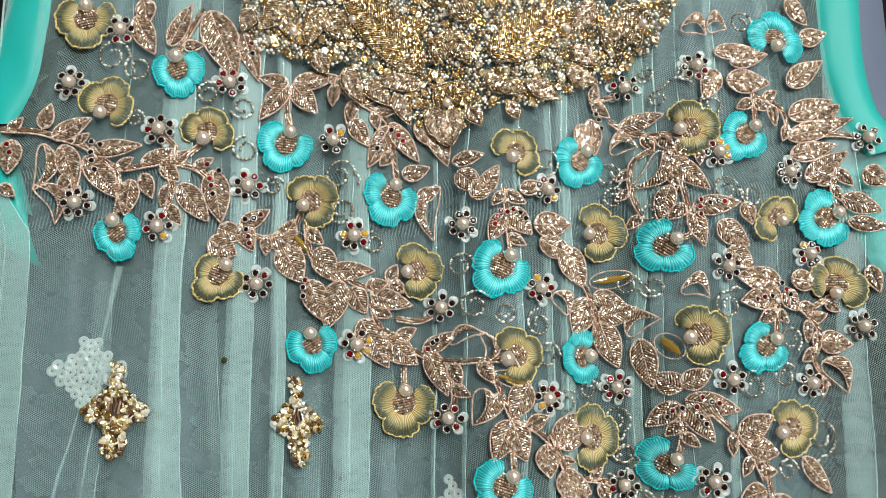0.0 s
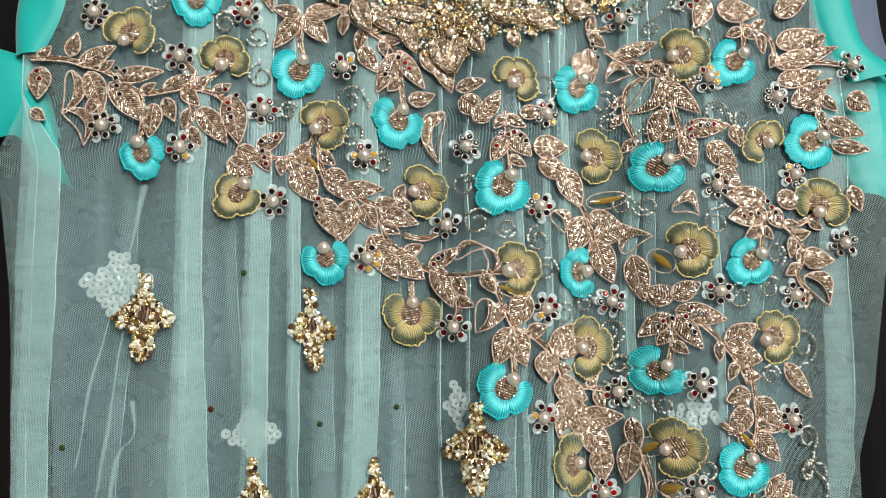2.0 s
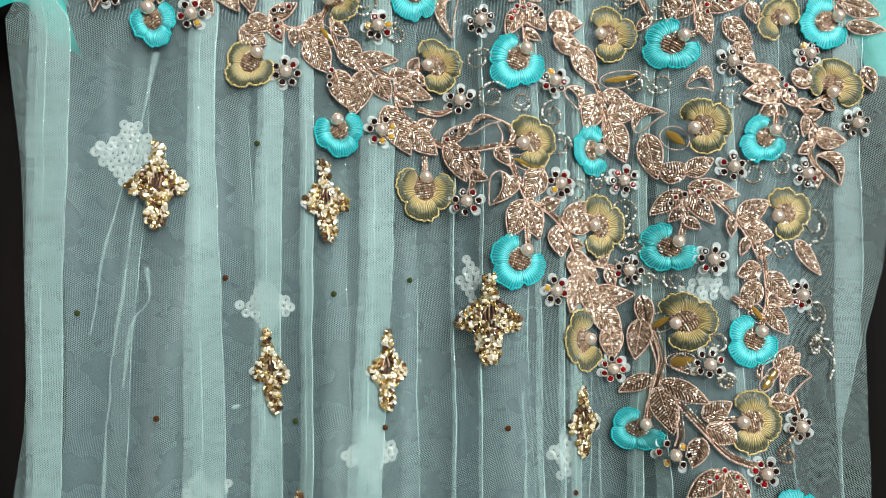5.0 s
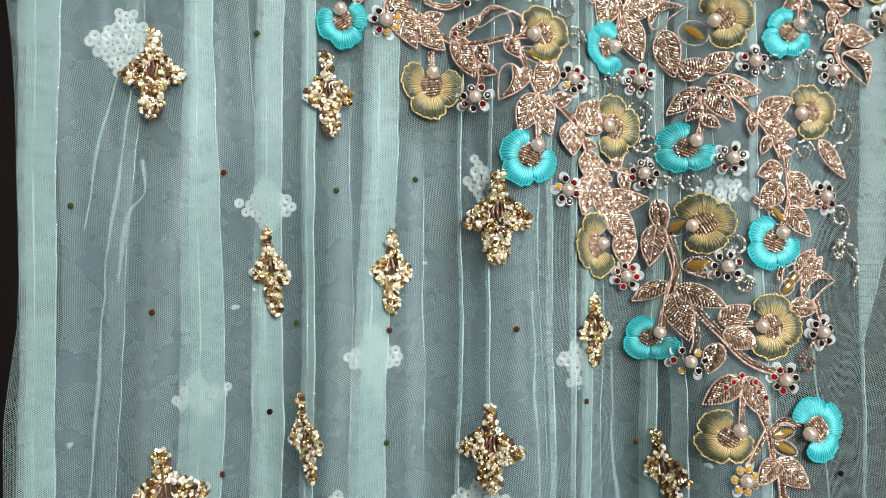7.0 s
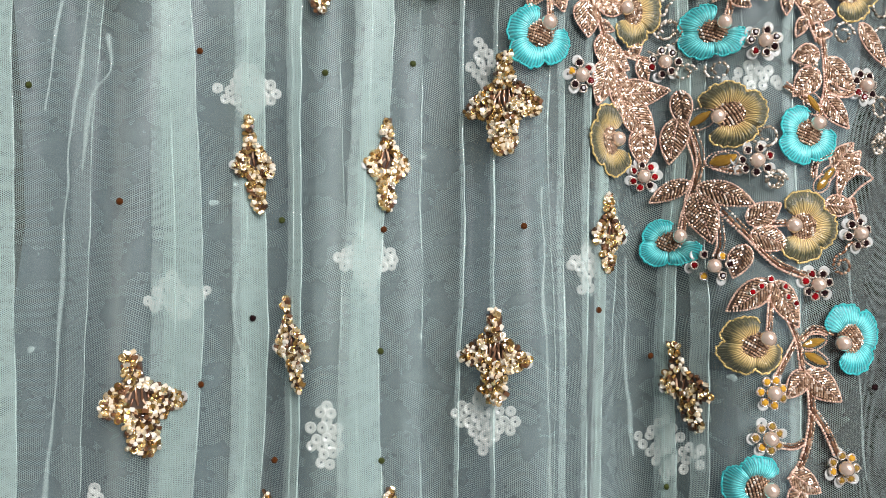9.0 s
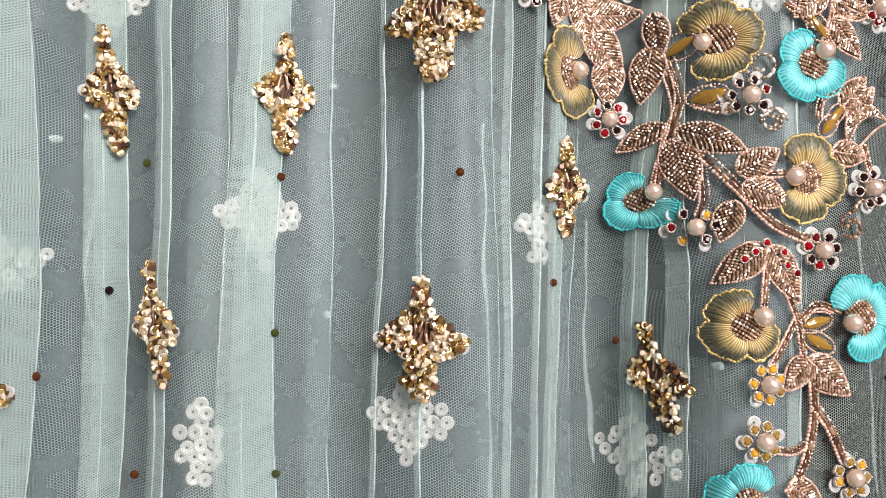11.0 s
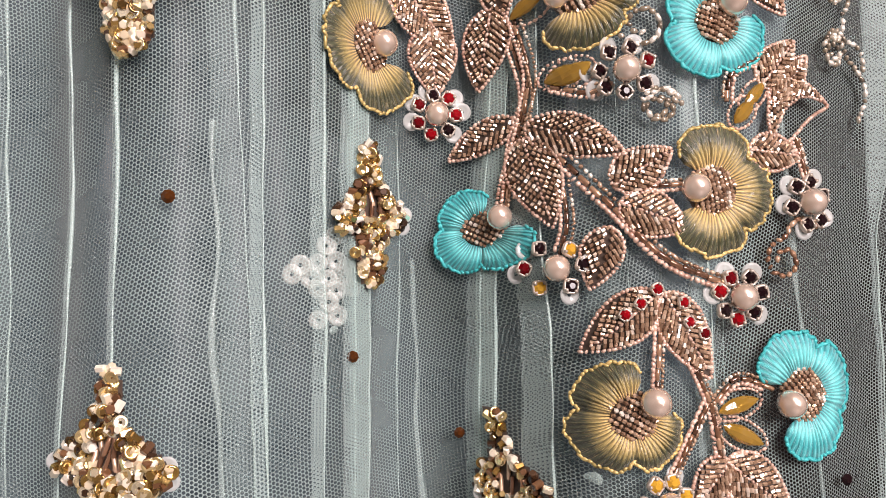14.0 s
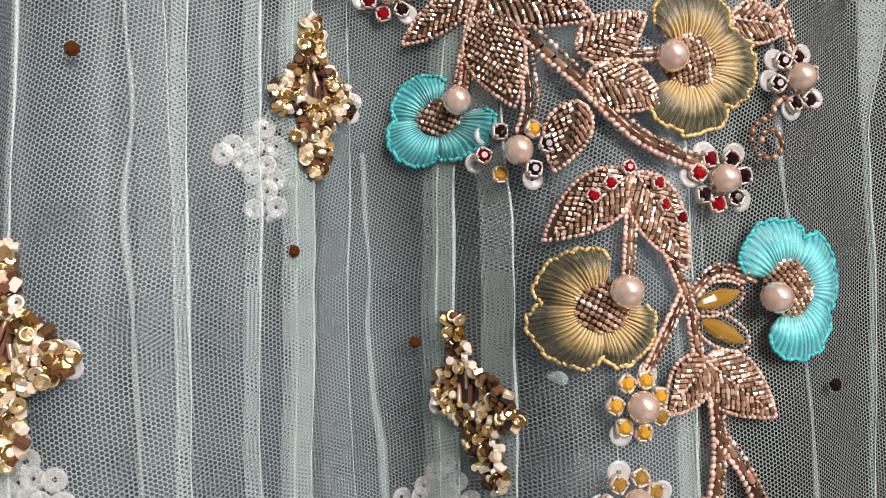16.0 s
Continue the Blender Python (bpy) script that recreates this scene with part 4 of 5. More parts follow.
# pearl rosettes
rosette(-0.1554, 1.4573, "dark")
rosette(-0.1777, 1.4306, "dark")
rosette(-0.1341, 1.4076, "dark")
rosette(-0.1029, 1.4326, "dark")
rosette(-0.1713, 1.3724, "dark")
rosette(-0.0929, 1.3823, "dark")
rosette(-0.0876, 1.3356, "dark")
rosette(0.0102, 1.3658, "dark")
rosette(0.0001, 1.3256, "dark")
rosette(0.0033, 1.2728, "dark")
rosette(0.0960, 1.4405, "dark")
rosette(0.1768, 1.3947, "dark")
rosette(0.2218, 1.4145, "dark")
rosette(0.1392, 1.3451, "dark")
rosette(0.2126, 1.3169, "dark")
rosette(0.1386, 1.2906, "dark")
rosette(0.1822, 1.2889, "dark")
rosette(0.0921, 1.2390, "dark")
rosette(0.1274, 1.2434, "dark")
rosette(-0.1325, 1.3610, "mixed")
rosette(-0.0531, 1.4054, "mixed")
rosette(-0.0421, 1.3579, "mixed")
rosette(0.0527, 1.3839, "mixed")
rosette(-0.0402, 1.3072, "mixed")
rosette(0.0482, 1.3348, "mixed")
rosette(0.1283, 1.4473, "mixed")
rosette(0.1375, 1.4026, "mixed")
rosette(0.1856, 1.3531, "mixed")
rosette(0.0510, 1.2820, "mixed")
rosette(0.0896, 1.2870, "red")
rosette(0.0482, 1.2275, "mixed")
rosette(0.1750, 1.2254, "dark")
rosette(0.0847, 1.1863, "red")
rosette(0.1236, 1.1908, "mixed")
rosette(0.1088, 1.1447, "mixed")
rosette(0.1699, 1.1596, "dark")
rosette(0.1499, 1.1372, "red")
rosette(0.1285, 1.0911, "gold")
rosette(0.1270, 1.0717, "gold")
rosette(0.1623, 1.0581, "gold")

# beaded stems
bead_vine((-0.2095, 1.4073), (-0.1933, 1.4063), (-0.1824, 1.4035), (-0.1692, 1.3991), (-0.1526, 1.3886), (-0.1315, 1.3912), (-0.1173, 1.3890), (-0.1094, 1.3825))
bead_vine((-0.1795, 1.3994), (-0.1747, 1.3858), (-0.1726, 1.3764))
bead_vine((-0.1539, 1.3886), (-0.1519, 1.3777), (-0.1531, 1.3670))
bead_vine((-0.1314, 1.3898), (-0.1279, 1.3804), (-0.1302, 1.3656))
bead_vine((-0.1153, 1.4015), (-0.1252, 1.3928), (-0.1309, 1.3906))
bead_vine((-0.1289, 1.3913), (-0.1262, 1.3990), (-0.1317, 1.4049))
bead_vine((-0.1269, 1.4466), (-0.1216, 1.4576), (-0.1163, 1.4682))
bead_vine((-0.0740, 1.4124), (-0.0757, 1.4247), (-0.0743, 1.4350))
bead_vine((-0.0565, 1.4375), (-0.0423, 1.4241), (-0.0280, 1.4156), (-0.0251, 1.4049), (-0.0227, 1.3870))
bead_vine((0.0296, 1.3841), (0.0308, 1.3723), (0.0325, 1.3520))
bead_vine((0.0773, 1.4333), (0.0867, 1.4352), (0.0925, 1.4373))
bead_vine((0.0878, 1.4238), (0.0995, 1.4149), (0.1161, 1.4119))
bead_vine((0.1076, 1.4068), (0.0980, 1.4002), (0.0970, 1.3854), (0.1017, 1.3716))
bead_vine((0.1178, 1.3913), (0.1209, 1.3753), (0.1221, 1.3625), (0.1165, 1.3600))
bead_vine((0.1583, 1.4350), (0.1588, 1.4186))
bead_vine((0.1614, 1.4331), (0.1742, 1.4273), (0.1809, 1.4145), (0.2042, 1.4164), (0.2182, 1.4146))
bead_vine((0.2060, 1.4012), (0.2027, 1.3892), (0.2039, 1.3778))
bead_vine((-0.0660, 1.3655), (-0.0644, 1.3531), (-0.0595, 1.3421))
bead_vine((-0.0518, 1.3417), (-0.0357, 1.3330), (-0.0195, 1.3396))
bead_vine((-0.0343, 1.3270), (-0.0308, 1.3166), (-0.0214, 1.3098), (-0.0080, 1.3018), (0.0052, 1.2989), (0.0176, 1.2993), (0.0280, 1.2997))
bead_vine((-0.0221, 1.3194), (-0.0109, 1.3185), (-0.0031, 1.3215))
bead_vine((-0.0170, 1.2866), (-0.0174, 1.2969))
bead_vine((0.0026, 1.2941), (0.0056, 1.2834), (0.0041, 1.2760))
bead_vine((0.0206, 1.2992), (0.0266, 1.2836), (0.0318, 1.2720))
bead_vine((0.0313, 1.2605), (0.0320, 1.2499))
bead_vine((0.0318, 1.2727), (0.0444, 1.2664), (0.0554, 1.2561), (0.0612, 1.2416))
bead_vine((0.0606, 1.3551), (0.0712, 1.3388), (0.0783, 1.3222), (0.0761, 1.3081))
bead_vine((0.1156, 1.2791), (0.1154, 1.2644), (0.1135, 1.2550))
bead_vine((0.1273, 1.2757), (0.1386, 1.2647), (0.1469, 1.2541), (0.1518, 1.2437))
bead_vine((0.1732, 1.3298), (0.1897, 1.3134), (0.1849, 1.2994), (0.1956, 1.2877))
bead_vine((0.1650, 1.3282), (0.1629, 1.3124))
bead_vine((0.1870, 1.3260), (0.1993, 1.3320))
bead_vine((-0.0651, 1.3836), (-0.0714, 1.3641), (-0.0844, 1.3581), (-0.0921, 1.3604))
bead_vine((0.1161, 1.4119), (0.1290, 1.4048))
bead_vine((0.1507, 1.2653), (0.1536, 1.2479), (0.1550, 1.2248), (0.1507, 1.2102))
bead_vine((0.1557, 1.2214), (0.1651, 1.2202), (0.1723, 1.2241))
bead_vine((0.0519, 1.2656), (0.0594, 1.2483), (0.0669, 1.2365), (0.0781, 1.2237))
bead_vine((0.0718, 1.2418), (0.0871, 1.2394))
bead_vine((0.1020, 1.2097), (0.1051, 1.1924), (0.1019, 1.1774), (0.1002, 1.1612))
bead_vine((0.1535, 1.2135), (0.1362, 1.2250))
bead_vine((0.1016, 1.2033), (0.1043, 1.1867), (0.1002, 1.1676), (0.0991, 1.1599))
bead_vine((0.1097, 1.1722), (0.1194, 1.1589), (0.1310, 1.1458), (0.1480, 1.1391), thick=1.25)
bead_vine((0.1105, 1.1667), (0.1111, 1.1558), (0.1095, 1.1480))
bead_vine((0.1278, 1.1626), (0.1366, 1.1632))
bead_vine((0.1284, 1.1327), (0.1266, 1.1166))
bead_vine((0.1304, 1.1327), (0.1402, 1.1140), (0.1432, 1.1002))
bead_vine((0.1402, 1.1135), (0.1285, 1.0950))
bead_vine((0.1431, 1.1126), (0.1490, 1.1175), (0.1563, 1.1154))
bead_vine((0.1664, 1.1754), (0.1704, 1.1631))
bead_vine((0.1489, 1.1834), (0.1514, 1.1910), (0.1645, 1.1958))
bead_vine((0.1089, 1.1889), (0.1169, 1.1860), (0.1213, 1.1892))
bead_vine((0.1463, 1.0977), (0.1475, 1.0785), (0.1437, 1.0618), (0.1369, 1.0526), thick=1.2)
bead_vine((0.1474, 1.0833), (0.1535, 1.0749), (0.1586, 1.0636), thick=1.2)
bead_vine((0.1283, 1.0686), (0.1395, 1.0667), (0.1455, 1.0689))

# beaded leaves
bead_leaf(-0.1317, 1.4493, -0.1223, 1.4708, 0.0088)
bead_leaf(-0.1136, 1.4684, -0.1004, 1.4352, 0.0181)
bead_leaf(-0.1488, 1.4642, -0.1384, 1.4450, 0.0113)
bead_leaf(-0.1451, 1.4728, -0.1424, 1.4603, 0.0102)
bead_leaf(-0.1894, 1.4082, -0.1860, 1.4201, 0.0078)
bead_leaf(-0.1845, 1.4035, -0.1668, 1.4136, 0.0091)
bead_leaf(-0.1880, 1.4008, -0.1915, 1.3784, 0.0109, 0.3)
bead_leaf(-0.1796, 1.4000, -0.1714, 1.3806, 0.0118)
bead_leaf(-0.1908, 1.3809, -0.1802, 1.3625, 0.0112, 0.5)
bead_leaf(-0.2073, 1.3810, -0.2001, 1.3758, 0.0057)
bead_leaf(-0.1463, 1.3835, -0.1482, 1.3663, 0.0103)
bead_leaf(-0.1419, 1.3905, -0.1270, 1.3984, 0.0073)
bead_leaf(-0.1411, 1.3862, -0.1360, 1.3746, 0.0073)
bead_leaf(-0.1239, 1.3816, -0.1104, 1.3642, 0.0116)
bead_leaf(-0.0760, 1.4349, -0.0891, 1.4157, 0.0094)
bead_leaf(-0.0754, 1.4349, -0.0898, 1.4372, 0.0077)
bead_leaf(-0.0738, 1.4350, -0.0615, 1.4201, 0.0108)
bead_leaf(-0.0733, 1.4362, -0.0517, 1.4381, 0.0092)
bead_leaf(-0.0444, 1.4151, -0.0360, 1.4017, 0.0088)
bead_leaf(-0.0193, 1.3901, -0.0054, 1.3964, 0.0081)
bead_leaf(-0.0021, 1.3872, -0.0033, 1.3590, 0.0120, -0.3)
bead_leaf(-0.0117, 1.3800, -0.0002, 1.3857, 0.0073)
bead_leaf(-0.0054, 1.4257, 0.0034, 1.3964, 0.0128)
bead_leaf(-0.0124, 1.4191, -0.0013, 1.4068, 0.0099)
bead_leaf(0.0056, 1.3980, 0.0203, 1.4003, 0.0076)
bead_leaf(0.0077, 1.3927, 0.0194, 1.3821, 0.0110)
bead_leaf(0.0186, 1.3800, 0.0275, 1.3946, 0.0094)
bead_leaf(0.0382, 1.3829, 0.0518, 1.3865, 0.0075)
bead_leaf(0.0149, 1.3789, 0.0236, 1.3880, 0.0105)
bead_leaf(0.0453, 1.3659, 0.0652, 1.3675, 0.0133)
bead_leaf(0.0481, 1.3584, 0.0669, 1.3516, 0.0120)
bead_leaf(0.0730, 1.4211, 0.0753, 1.4046, 0.0107)
bead_leaf(0.0930, 1.4195, 0.1125, 1.4236, 0.0092)
bead_leaf(0.0882, 1.4077, 0.1010, 1.4082, 0.0124, 0.6)
bead_leaf(0.1115, 1.4044, 0.0966, 1.3871, 0.0123, 0.4)
bead_leaf(0.1128, 1.4007, 0.1327, 1.3835, 0.0110)
bead_leaf(0.1134, 1.4041, 0.1168, 1.3838, 0.0079)
bead_leaf(0.1139, 1.3865, 0.1085, 1.3687, 0.0094)
bead_leaf(0.1355, 1.3667, 0.1516, 1.3560, 0.0131)
bead_leaf(0.1507, 1.3778, 0.1540, 1.3669, 0.0089)
bead_leaf(0.1224, 1.4688, 0.1343, 1.4641, 0.0125, 0.6)
bead_leaf(0.1352, 1.4687, 0.1458, 1.4681, 0.0125, 0.6)
bead_leaf(0.1381, 1.4554, 0.1642, 1.4577, 0.0087)
bead_leaf(0.1394, 1.4455, 0.1315, 1.4302, 0.0114)
bead_leaf(0.1444, 1.4408, 0.1688, 1.4409, 0.0133)
bead_leaf(0.1471, 1.4500, 0.1683, 1.4566, 0.0087)
bead_leaf(0.1898, 1.4675, 0.2055, 1.4728, 0.0104)
bead_leaf(0.1828, 1.4891, 0.1949, 1.4767, 0.0118)
bead_leaf(0.1796, 1.4417, 0.2024, 1.4569, 0.0122)
bead_leaf(0.1792, 1.4246, 0.2059, 1.4354, 0.0119)
bead_leaf(0.1979, 1.4242, 0.2096, 1.4329, 0.0084)
bead_leaf(0.1772, 1.4129, 0.2156, 1.4254, 0.0108)
bead_leaf(0.1786, 1.4038, 0.2069, 1.4113, 0.0104)
bead_leaf(0.1872, 1.3919, 0.2118, 1.4075, 0.0111)
bead_leaf(0.2075, 1.3832, 0.2265, 1.3758, 0.0115)
bead_leaf(0.2094, 1.3707, 0.2292, 1.3672, 0.0084)
bead_leaf(0.2192, 1.3979, 0.2305, 1.3894, 0.0123)
bead_leaf(-0.0769, 1.3540, -0.0668, 1.3367, 0.0148)
bead_leaf(-0.0603, 1.3530, -0.0506, 1.3369, 0.0121)
bead_leaf(-0.0765, 1.3557, -0.0711, 1.3670, 0.0092)
bead_leaf(-0.0551, 1.3414, -0.0322, 1.3416, 0.0090)
bead_leaf(-0.0480, 1.3368, -0.0551, 1.3143, 0.0136)
bead_leaf(-0.0431, 1.3335, -0.0362, 1.3217, 0.0100)
bead_leaf(-0.0344, 1.3304, -0.0141, 1.3266, 0.0098)
bead_leaf(-0.0387, 1.3188, -0.0253, 1.2967, 0.0152)
bead_leaf(-0.0286, 1.3111, -0.0110, 1.2982, 0.0139)
bead_leaf(-0.0063, 1.3051, 0.0032, 1.2833, 0.0102)
bead_leaf(0.0042, 1.3081, 0.0193, 1.3123, 0.0071, 0.4)
bead_leaf(0.0183, 1.3131, 0.0180, 1.2972, 0.0071, 0.6)
bead_leaf(0.0194, 1.2867, 0.0139, 1.2700, 0.0134, 0.3)
bead_leaf(-0.1096, 1.3555, -0.0973, 1.3489, 0.0126)
bead_leaf(-0.1058, 1.3610, -0.0938, 1.3573, 0.0099)
bead_leaf(-0.0818, 1.3582, -0.0675, 1.3527, 0.0114)
bead_leaf(0.0408, 1.2887, 0.0312, 1.2727, 0.0139)
bead_leaf(0.0310, 1.2720, 0.0230, 1.2539, 0.0132)
bead_leaf(0.0318, 1.2720, 0.0387, 1.2534, 0.0137)
bead_leaf(0.0552, 1.2593, 0.0664, 1.2745, 0.0140)
bead_leaf(0.0498, 1.2607, 0.0515, 1.2449, 0.0145)
bead_leaf(0.0599, 1.2484, 0.0641, 1.2325, 0.0141)
bead_leaf(0.0744, 1.3311, 0.0666, 1.3116, 0.0154)
bead_leaf(0.0776, 1.3329, 0.0942, 1.3275, 0.0097)
bead_leaf(0.0802, 1.3217, 0.0992, 1.3256, 0.0123)
bead_leaf(0.0808, 1.3194, 0.0908, 1.2968, 0.0145)
bead_leaf(0.0942, 1.3132, 0.1081, 1.3203, 0.0123, 0.5)
bead_leaf(0.0995, 1.3108, 0.1046, 1.2863, 0.0111)
bead_leaf(0.0613, 1.3557, 0.0726, 1.3362, 0.0154)
bead_leaf(0.0558, 1.3329, 0.0624, 1.3220, 0.0120, 0.4)
bead_leaf(0.1169, 1.3343, 0.1295, 1.3299, 0.0123, 0.7)
bead_leaf(0.1158, 1.2858, 0.1054, 1.2934, 0.0119)
bead_leaf(0.1161, 1.2880, 0.1292, 1.2948, 0.0103)
bead_leaf(0.1408, 1.2641, 0.1588, 1.2735, 0.0123)
bead_leaf(0.1439, 1.2594, 0.1604, 1.2558, 0.0123)
bead_leaf(0.1735, 1.2535, 0.1904, 1.2361, 0.0100)
bead_leaf(0.1895, 1.3100, 0.2075, 1.3077, 0.0120)
bead_leaf(0.1905, 1.2994, 0.2043, 1.2839, 0.0146, 0.4)
bead_leaf(0.1680, 1.3380, 0.1437, 1.3410, 0.0131)
bead_leaf(0.1741, 1.3405, 0.1912, 1.3382, 0.0109)
bead_leaf(0.2180, 1.3477, 0.2222, 1.3341, 0.0083)
bead_leaf(0.1406, 1.3541, 0.1531, 1.3455, 0.0124)
bead_leaf(-0.2038, 1.4029, -0.2042, 1.3865, 0.0120, 0, ((-0.2049, 1.4001, "dark"), (-0.2033, 1.3963, "dark"),))
bead_leaf(-0.1670, 1.3980, -0.1421, 1.4000, 0.0087, 0, ((-0.1654, 1.4016, "dark"), (-0.1614, 1.4002, "dark"),))
bead_leaf(-0.1689, 1.3947, -0.1500, 1.3742, 0.0120, 0, ((-0.1656, 1.3964, "dark"), (-0.1651, 1.3925, "dark"), (-0.1633, 1.3882, "dark"),))
bead_leaf(-0.1094, 1.3888, -0.1046, 1.3640, 0.0133, 0, ((-0.1115, 1.3912, "dark"), (-0.1061, 1.3885, "dark"), (-0.1102, 1.3844, "red"), (-0.1094, 1.3812, "dark"), (-0.1084, 1.3771, "dark"),))
bead_leaf(-0.0960, 1.3623, -0.0828, 1.3713, 0.0079, 0, ((-0.0936, 1.3658, "dark"), (-0.0898, 1.3665, "dark"), (-0.0865, 1.3684, "dark"),))
bead_leaf(-0.0953, 1.3629, -0.0900, 1.3510, 0.0089, 0, ((-0.0929, 1.3609, "dark"), (-0.0920, 1.3577, "dark"), (-0.0914, 1.3545, "dark"),))
bead_leaf(-0.0981, 1.4592, -0.0899, 1.4353, 0.0094, 0, ((-0.0936, 1.4533, "dark"), (-0.0929, 1.4482, "dark"),))
bead_leaf(-0.0257, 1.4133, -0.0360, 1.3912, 0.0095, 0, ((-0.0298, 1.4080, "dark"), (-0.0304, 1.4045, "dark"), (-0.0317, 1.4006, "dark"),))
bead_leaf(-0.0257, 1.4153, -0.0108, 1.3991, 0.0106, 0, ((-0.0249, 1.4113, "dark"), (-0.0214, 1.4097, "red"), (-0.0191, 1.4074, "red"),))
bead_leaf(0.0300, 1.3711, 0.0227, 1.3568, 0.0094, 0, ((0.0266, 1.3685, "red"), (0.0280, 1.3714, "dark"), (0.0252, 1.3649, "red"),))
bead_leaf(0.0323, 1.3729, 0.0439, 1.3610, 0.0115, 0, ((0.0314, 1.3709, "dark"), (0.0343, 1.3725, "dark"), (0.0380, 1.3710, "dark"), (0.0409, 1.3684, "dark"),))
bead_leaf(0.0786, 1.4242, 0.0804, 1.4049, 0.0106, 0, ((0.0809, 1.4266, "dark"), (0.0827, 1.4237, "dark"), (0.0838, 1.4192, "dark"),))
bead_leaf(0.1234, 1.3744, 0.1481, 1.3778, 0.0104, 0, ((0.1268, 1.3780, "dark"), (0.1266, 1.3746, "red"), (0.1312, 1.3765, "dark"), (0.1355, 1.3772, "dark"), (0.1390, 1.3773, "red"),))
bead_leaf(0.1234, 1.3744, 0.1285, 1.3550, 0.0093, 0, ((0.1265, 1.3709, "dark"),))
bead_leaf(-0.0637, 1.3378, -0.0558, 1.3182, 0.0126, 0, ((-0.0653, 1.3376, "dark"), (-0.0661, 1.3341, "dark"), (-0.0660, 1.3300, "dark"),))
bead_leaf(-0.0085, 1.3045, 0.0078, 1.3135, 0.0079, 0, ((-0.0061, 1.3056, "dark"), (-0.0039, 1.3086, "dark"), (-0.0018, 1.3099, "dark"),))
bead_leaf(0.1150, 1.2791, 0.1018, 1.2679, 0.0097, 0, ((0.1094, 1.2727, "dark"), (0.1116, 1.2758, "dark"), (0.1156, 1.2772, "dark"),))
bead_leaf(0.1173, 1.2810, 0.1422, 1.2762, 0.0116, 0, ((0.1215, 1.2778, "dark"), (0.1239, 1.2824, "dark"), (0.1280, 1.2800, "dark"), (0.1313, 1.2795, "dark"),))
bead_leaf(0.1176, 1.2778, 0.1293, 1.2615, 0.0101, 0, ((0.1230, 1.2731, "dark"), (0.1251, 1.2699, "dark"),))
bead_leaf(0.1675, 1.3319, 0.1455, 1.3285, 0.0130, 0, ((0.1533, 1.3293, "dark"), (0.1574, 1.3305, "dark"), (0.1615, 1.3309, "dark"),))
bead_leaf(0.1696, 1.3339, 0.1767, 1.3242, 0.0104, 0, ((0.1673, 1.3375, "dark"), (0.1696, 1.3344, "red"), (0.1717, 1.3320, "dark"), (0.1738, 1.3292, "dark"),))
bead_leaf(0.1553, 1.2363, 0.1693, 1.2223, 0.0123)
bead_leaf(0.1518, 1.2312, 0.1398, 1.2191, 0.0119)
bead_leaf(0.1524, 1.2392, 0.1396, 1.2356, 0.0101)
bead_leaf(0.1540, 1.2197, 0.1656, 1.2056, 0.0107)
bead_leaf(0.1577, 1.1877, 0.1677, 1.1994, 0.0101)
bead_leaf(0.0560, 1.2599, 0.0760, 1.2664, 0.0114)
bead_leaf(0.0587, 1.2424, 0.0755, 1.2353, 0.0135)
bead_leaf(0.0631, 1.2371, 0.0578, 1.2166, 0.0133)
bead_leaf(0.0661, 1.2365, 0.0760, 1.2106, 0.0135)
bead_leaf(0.0700, 1.2239, 0.0950, 1.2262, 0.0138)
bead_leaf(0.0738, 1.2220, 0.0892, 1.2036, 0.0153)
bead_leaf(0.0829, 1.2096, 0.0849, 1.1914, 0.0137)
bead_leaf(0.0981, 1.2255, 0.1004, 1.2078, 0.0078)
bead_leaf(0.0980, 1.2130, 0.0953, 1.1917, 0.0107)
bead_leaf(0.1023, 1.1833, 0.0878, 1.1740, 0.0081)
bead_leaf(0.1047, 1.1810, 0.1235, 1.1713, 0.0105)
bead_leaf(0.1039, 1.1777, 0.1090, 1.1547, 0.0108)
bead_leaf(0.1205, 1.1638, 0.1339, 1.1720, 0.0109)
bead_leaf(0.1217, 1.1595, 0.1374, 1.1534, 0.0117)
bead_leaf(0.1196, 1.1541, 0.1149, 1.1396, 0.0085)
bead_leaf(0.1450, 1.0993, 0.1610, 1.0866, 0.0130)
bead_leaf(0.1461, 1.0993, 0.1350, 1.0884, 0.0108)
bead_leaf(0.1605, 1.1835, 0.1717, 1.1959, 0.0093)
bead_leaf(0.1603, 1.1748, 0.1792, 1.1843, 0.0146, 0.5)
bead_leaf(0.1539, 1.1721, 0.1685, 1.1709, 0.0096)
bead_leaf(0.1285, 1.1385, 0.1124, 1.1251, 0.0113, 0, ((0.1207, 1.1338, "red"), (0.1240, 1.1363, "red"), (0.1280, 1.1395, "red"),))
bead_leaf(0.1301, 1.1385, 0.1417, 1.1185, 0.0125, 0, ((0.1343, 1.1363, "red"), (0.1356, 1.1318, "red"), (0.1396, 1.1291, "dark"),))
bead_leaf(0.1383, 1.0561, 0.1524, 1.0471, 0.0107)
bead_leaf(0.1439, 1.0497, 0.1380, 1.0394, 0.0104)

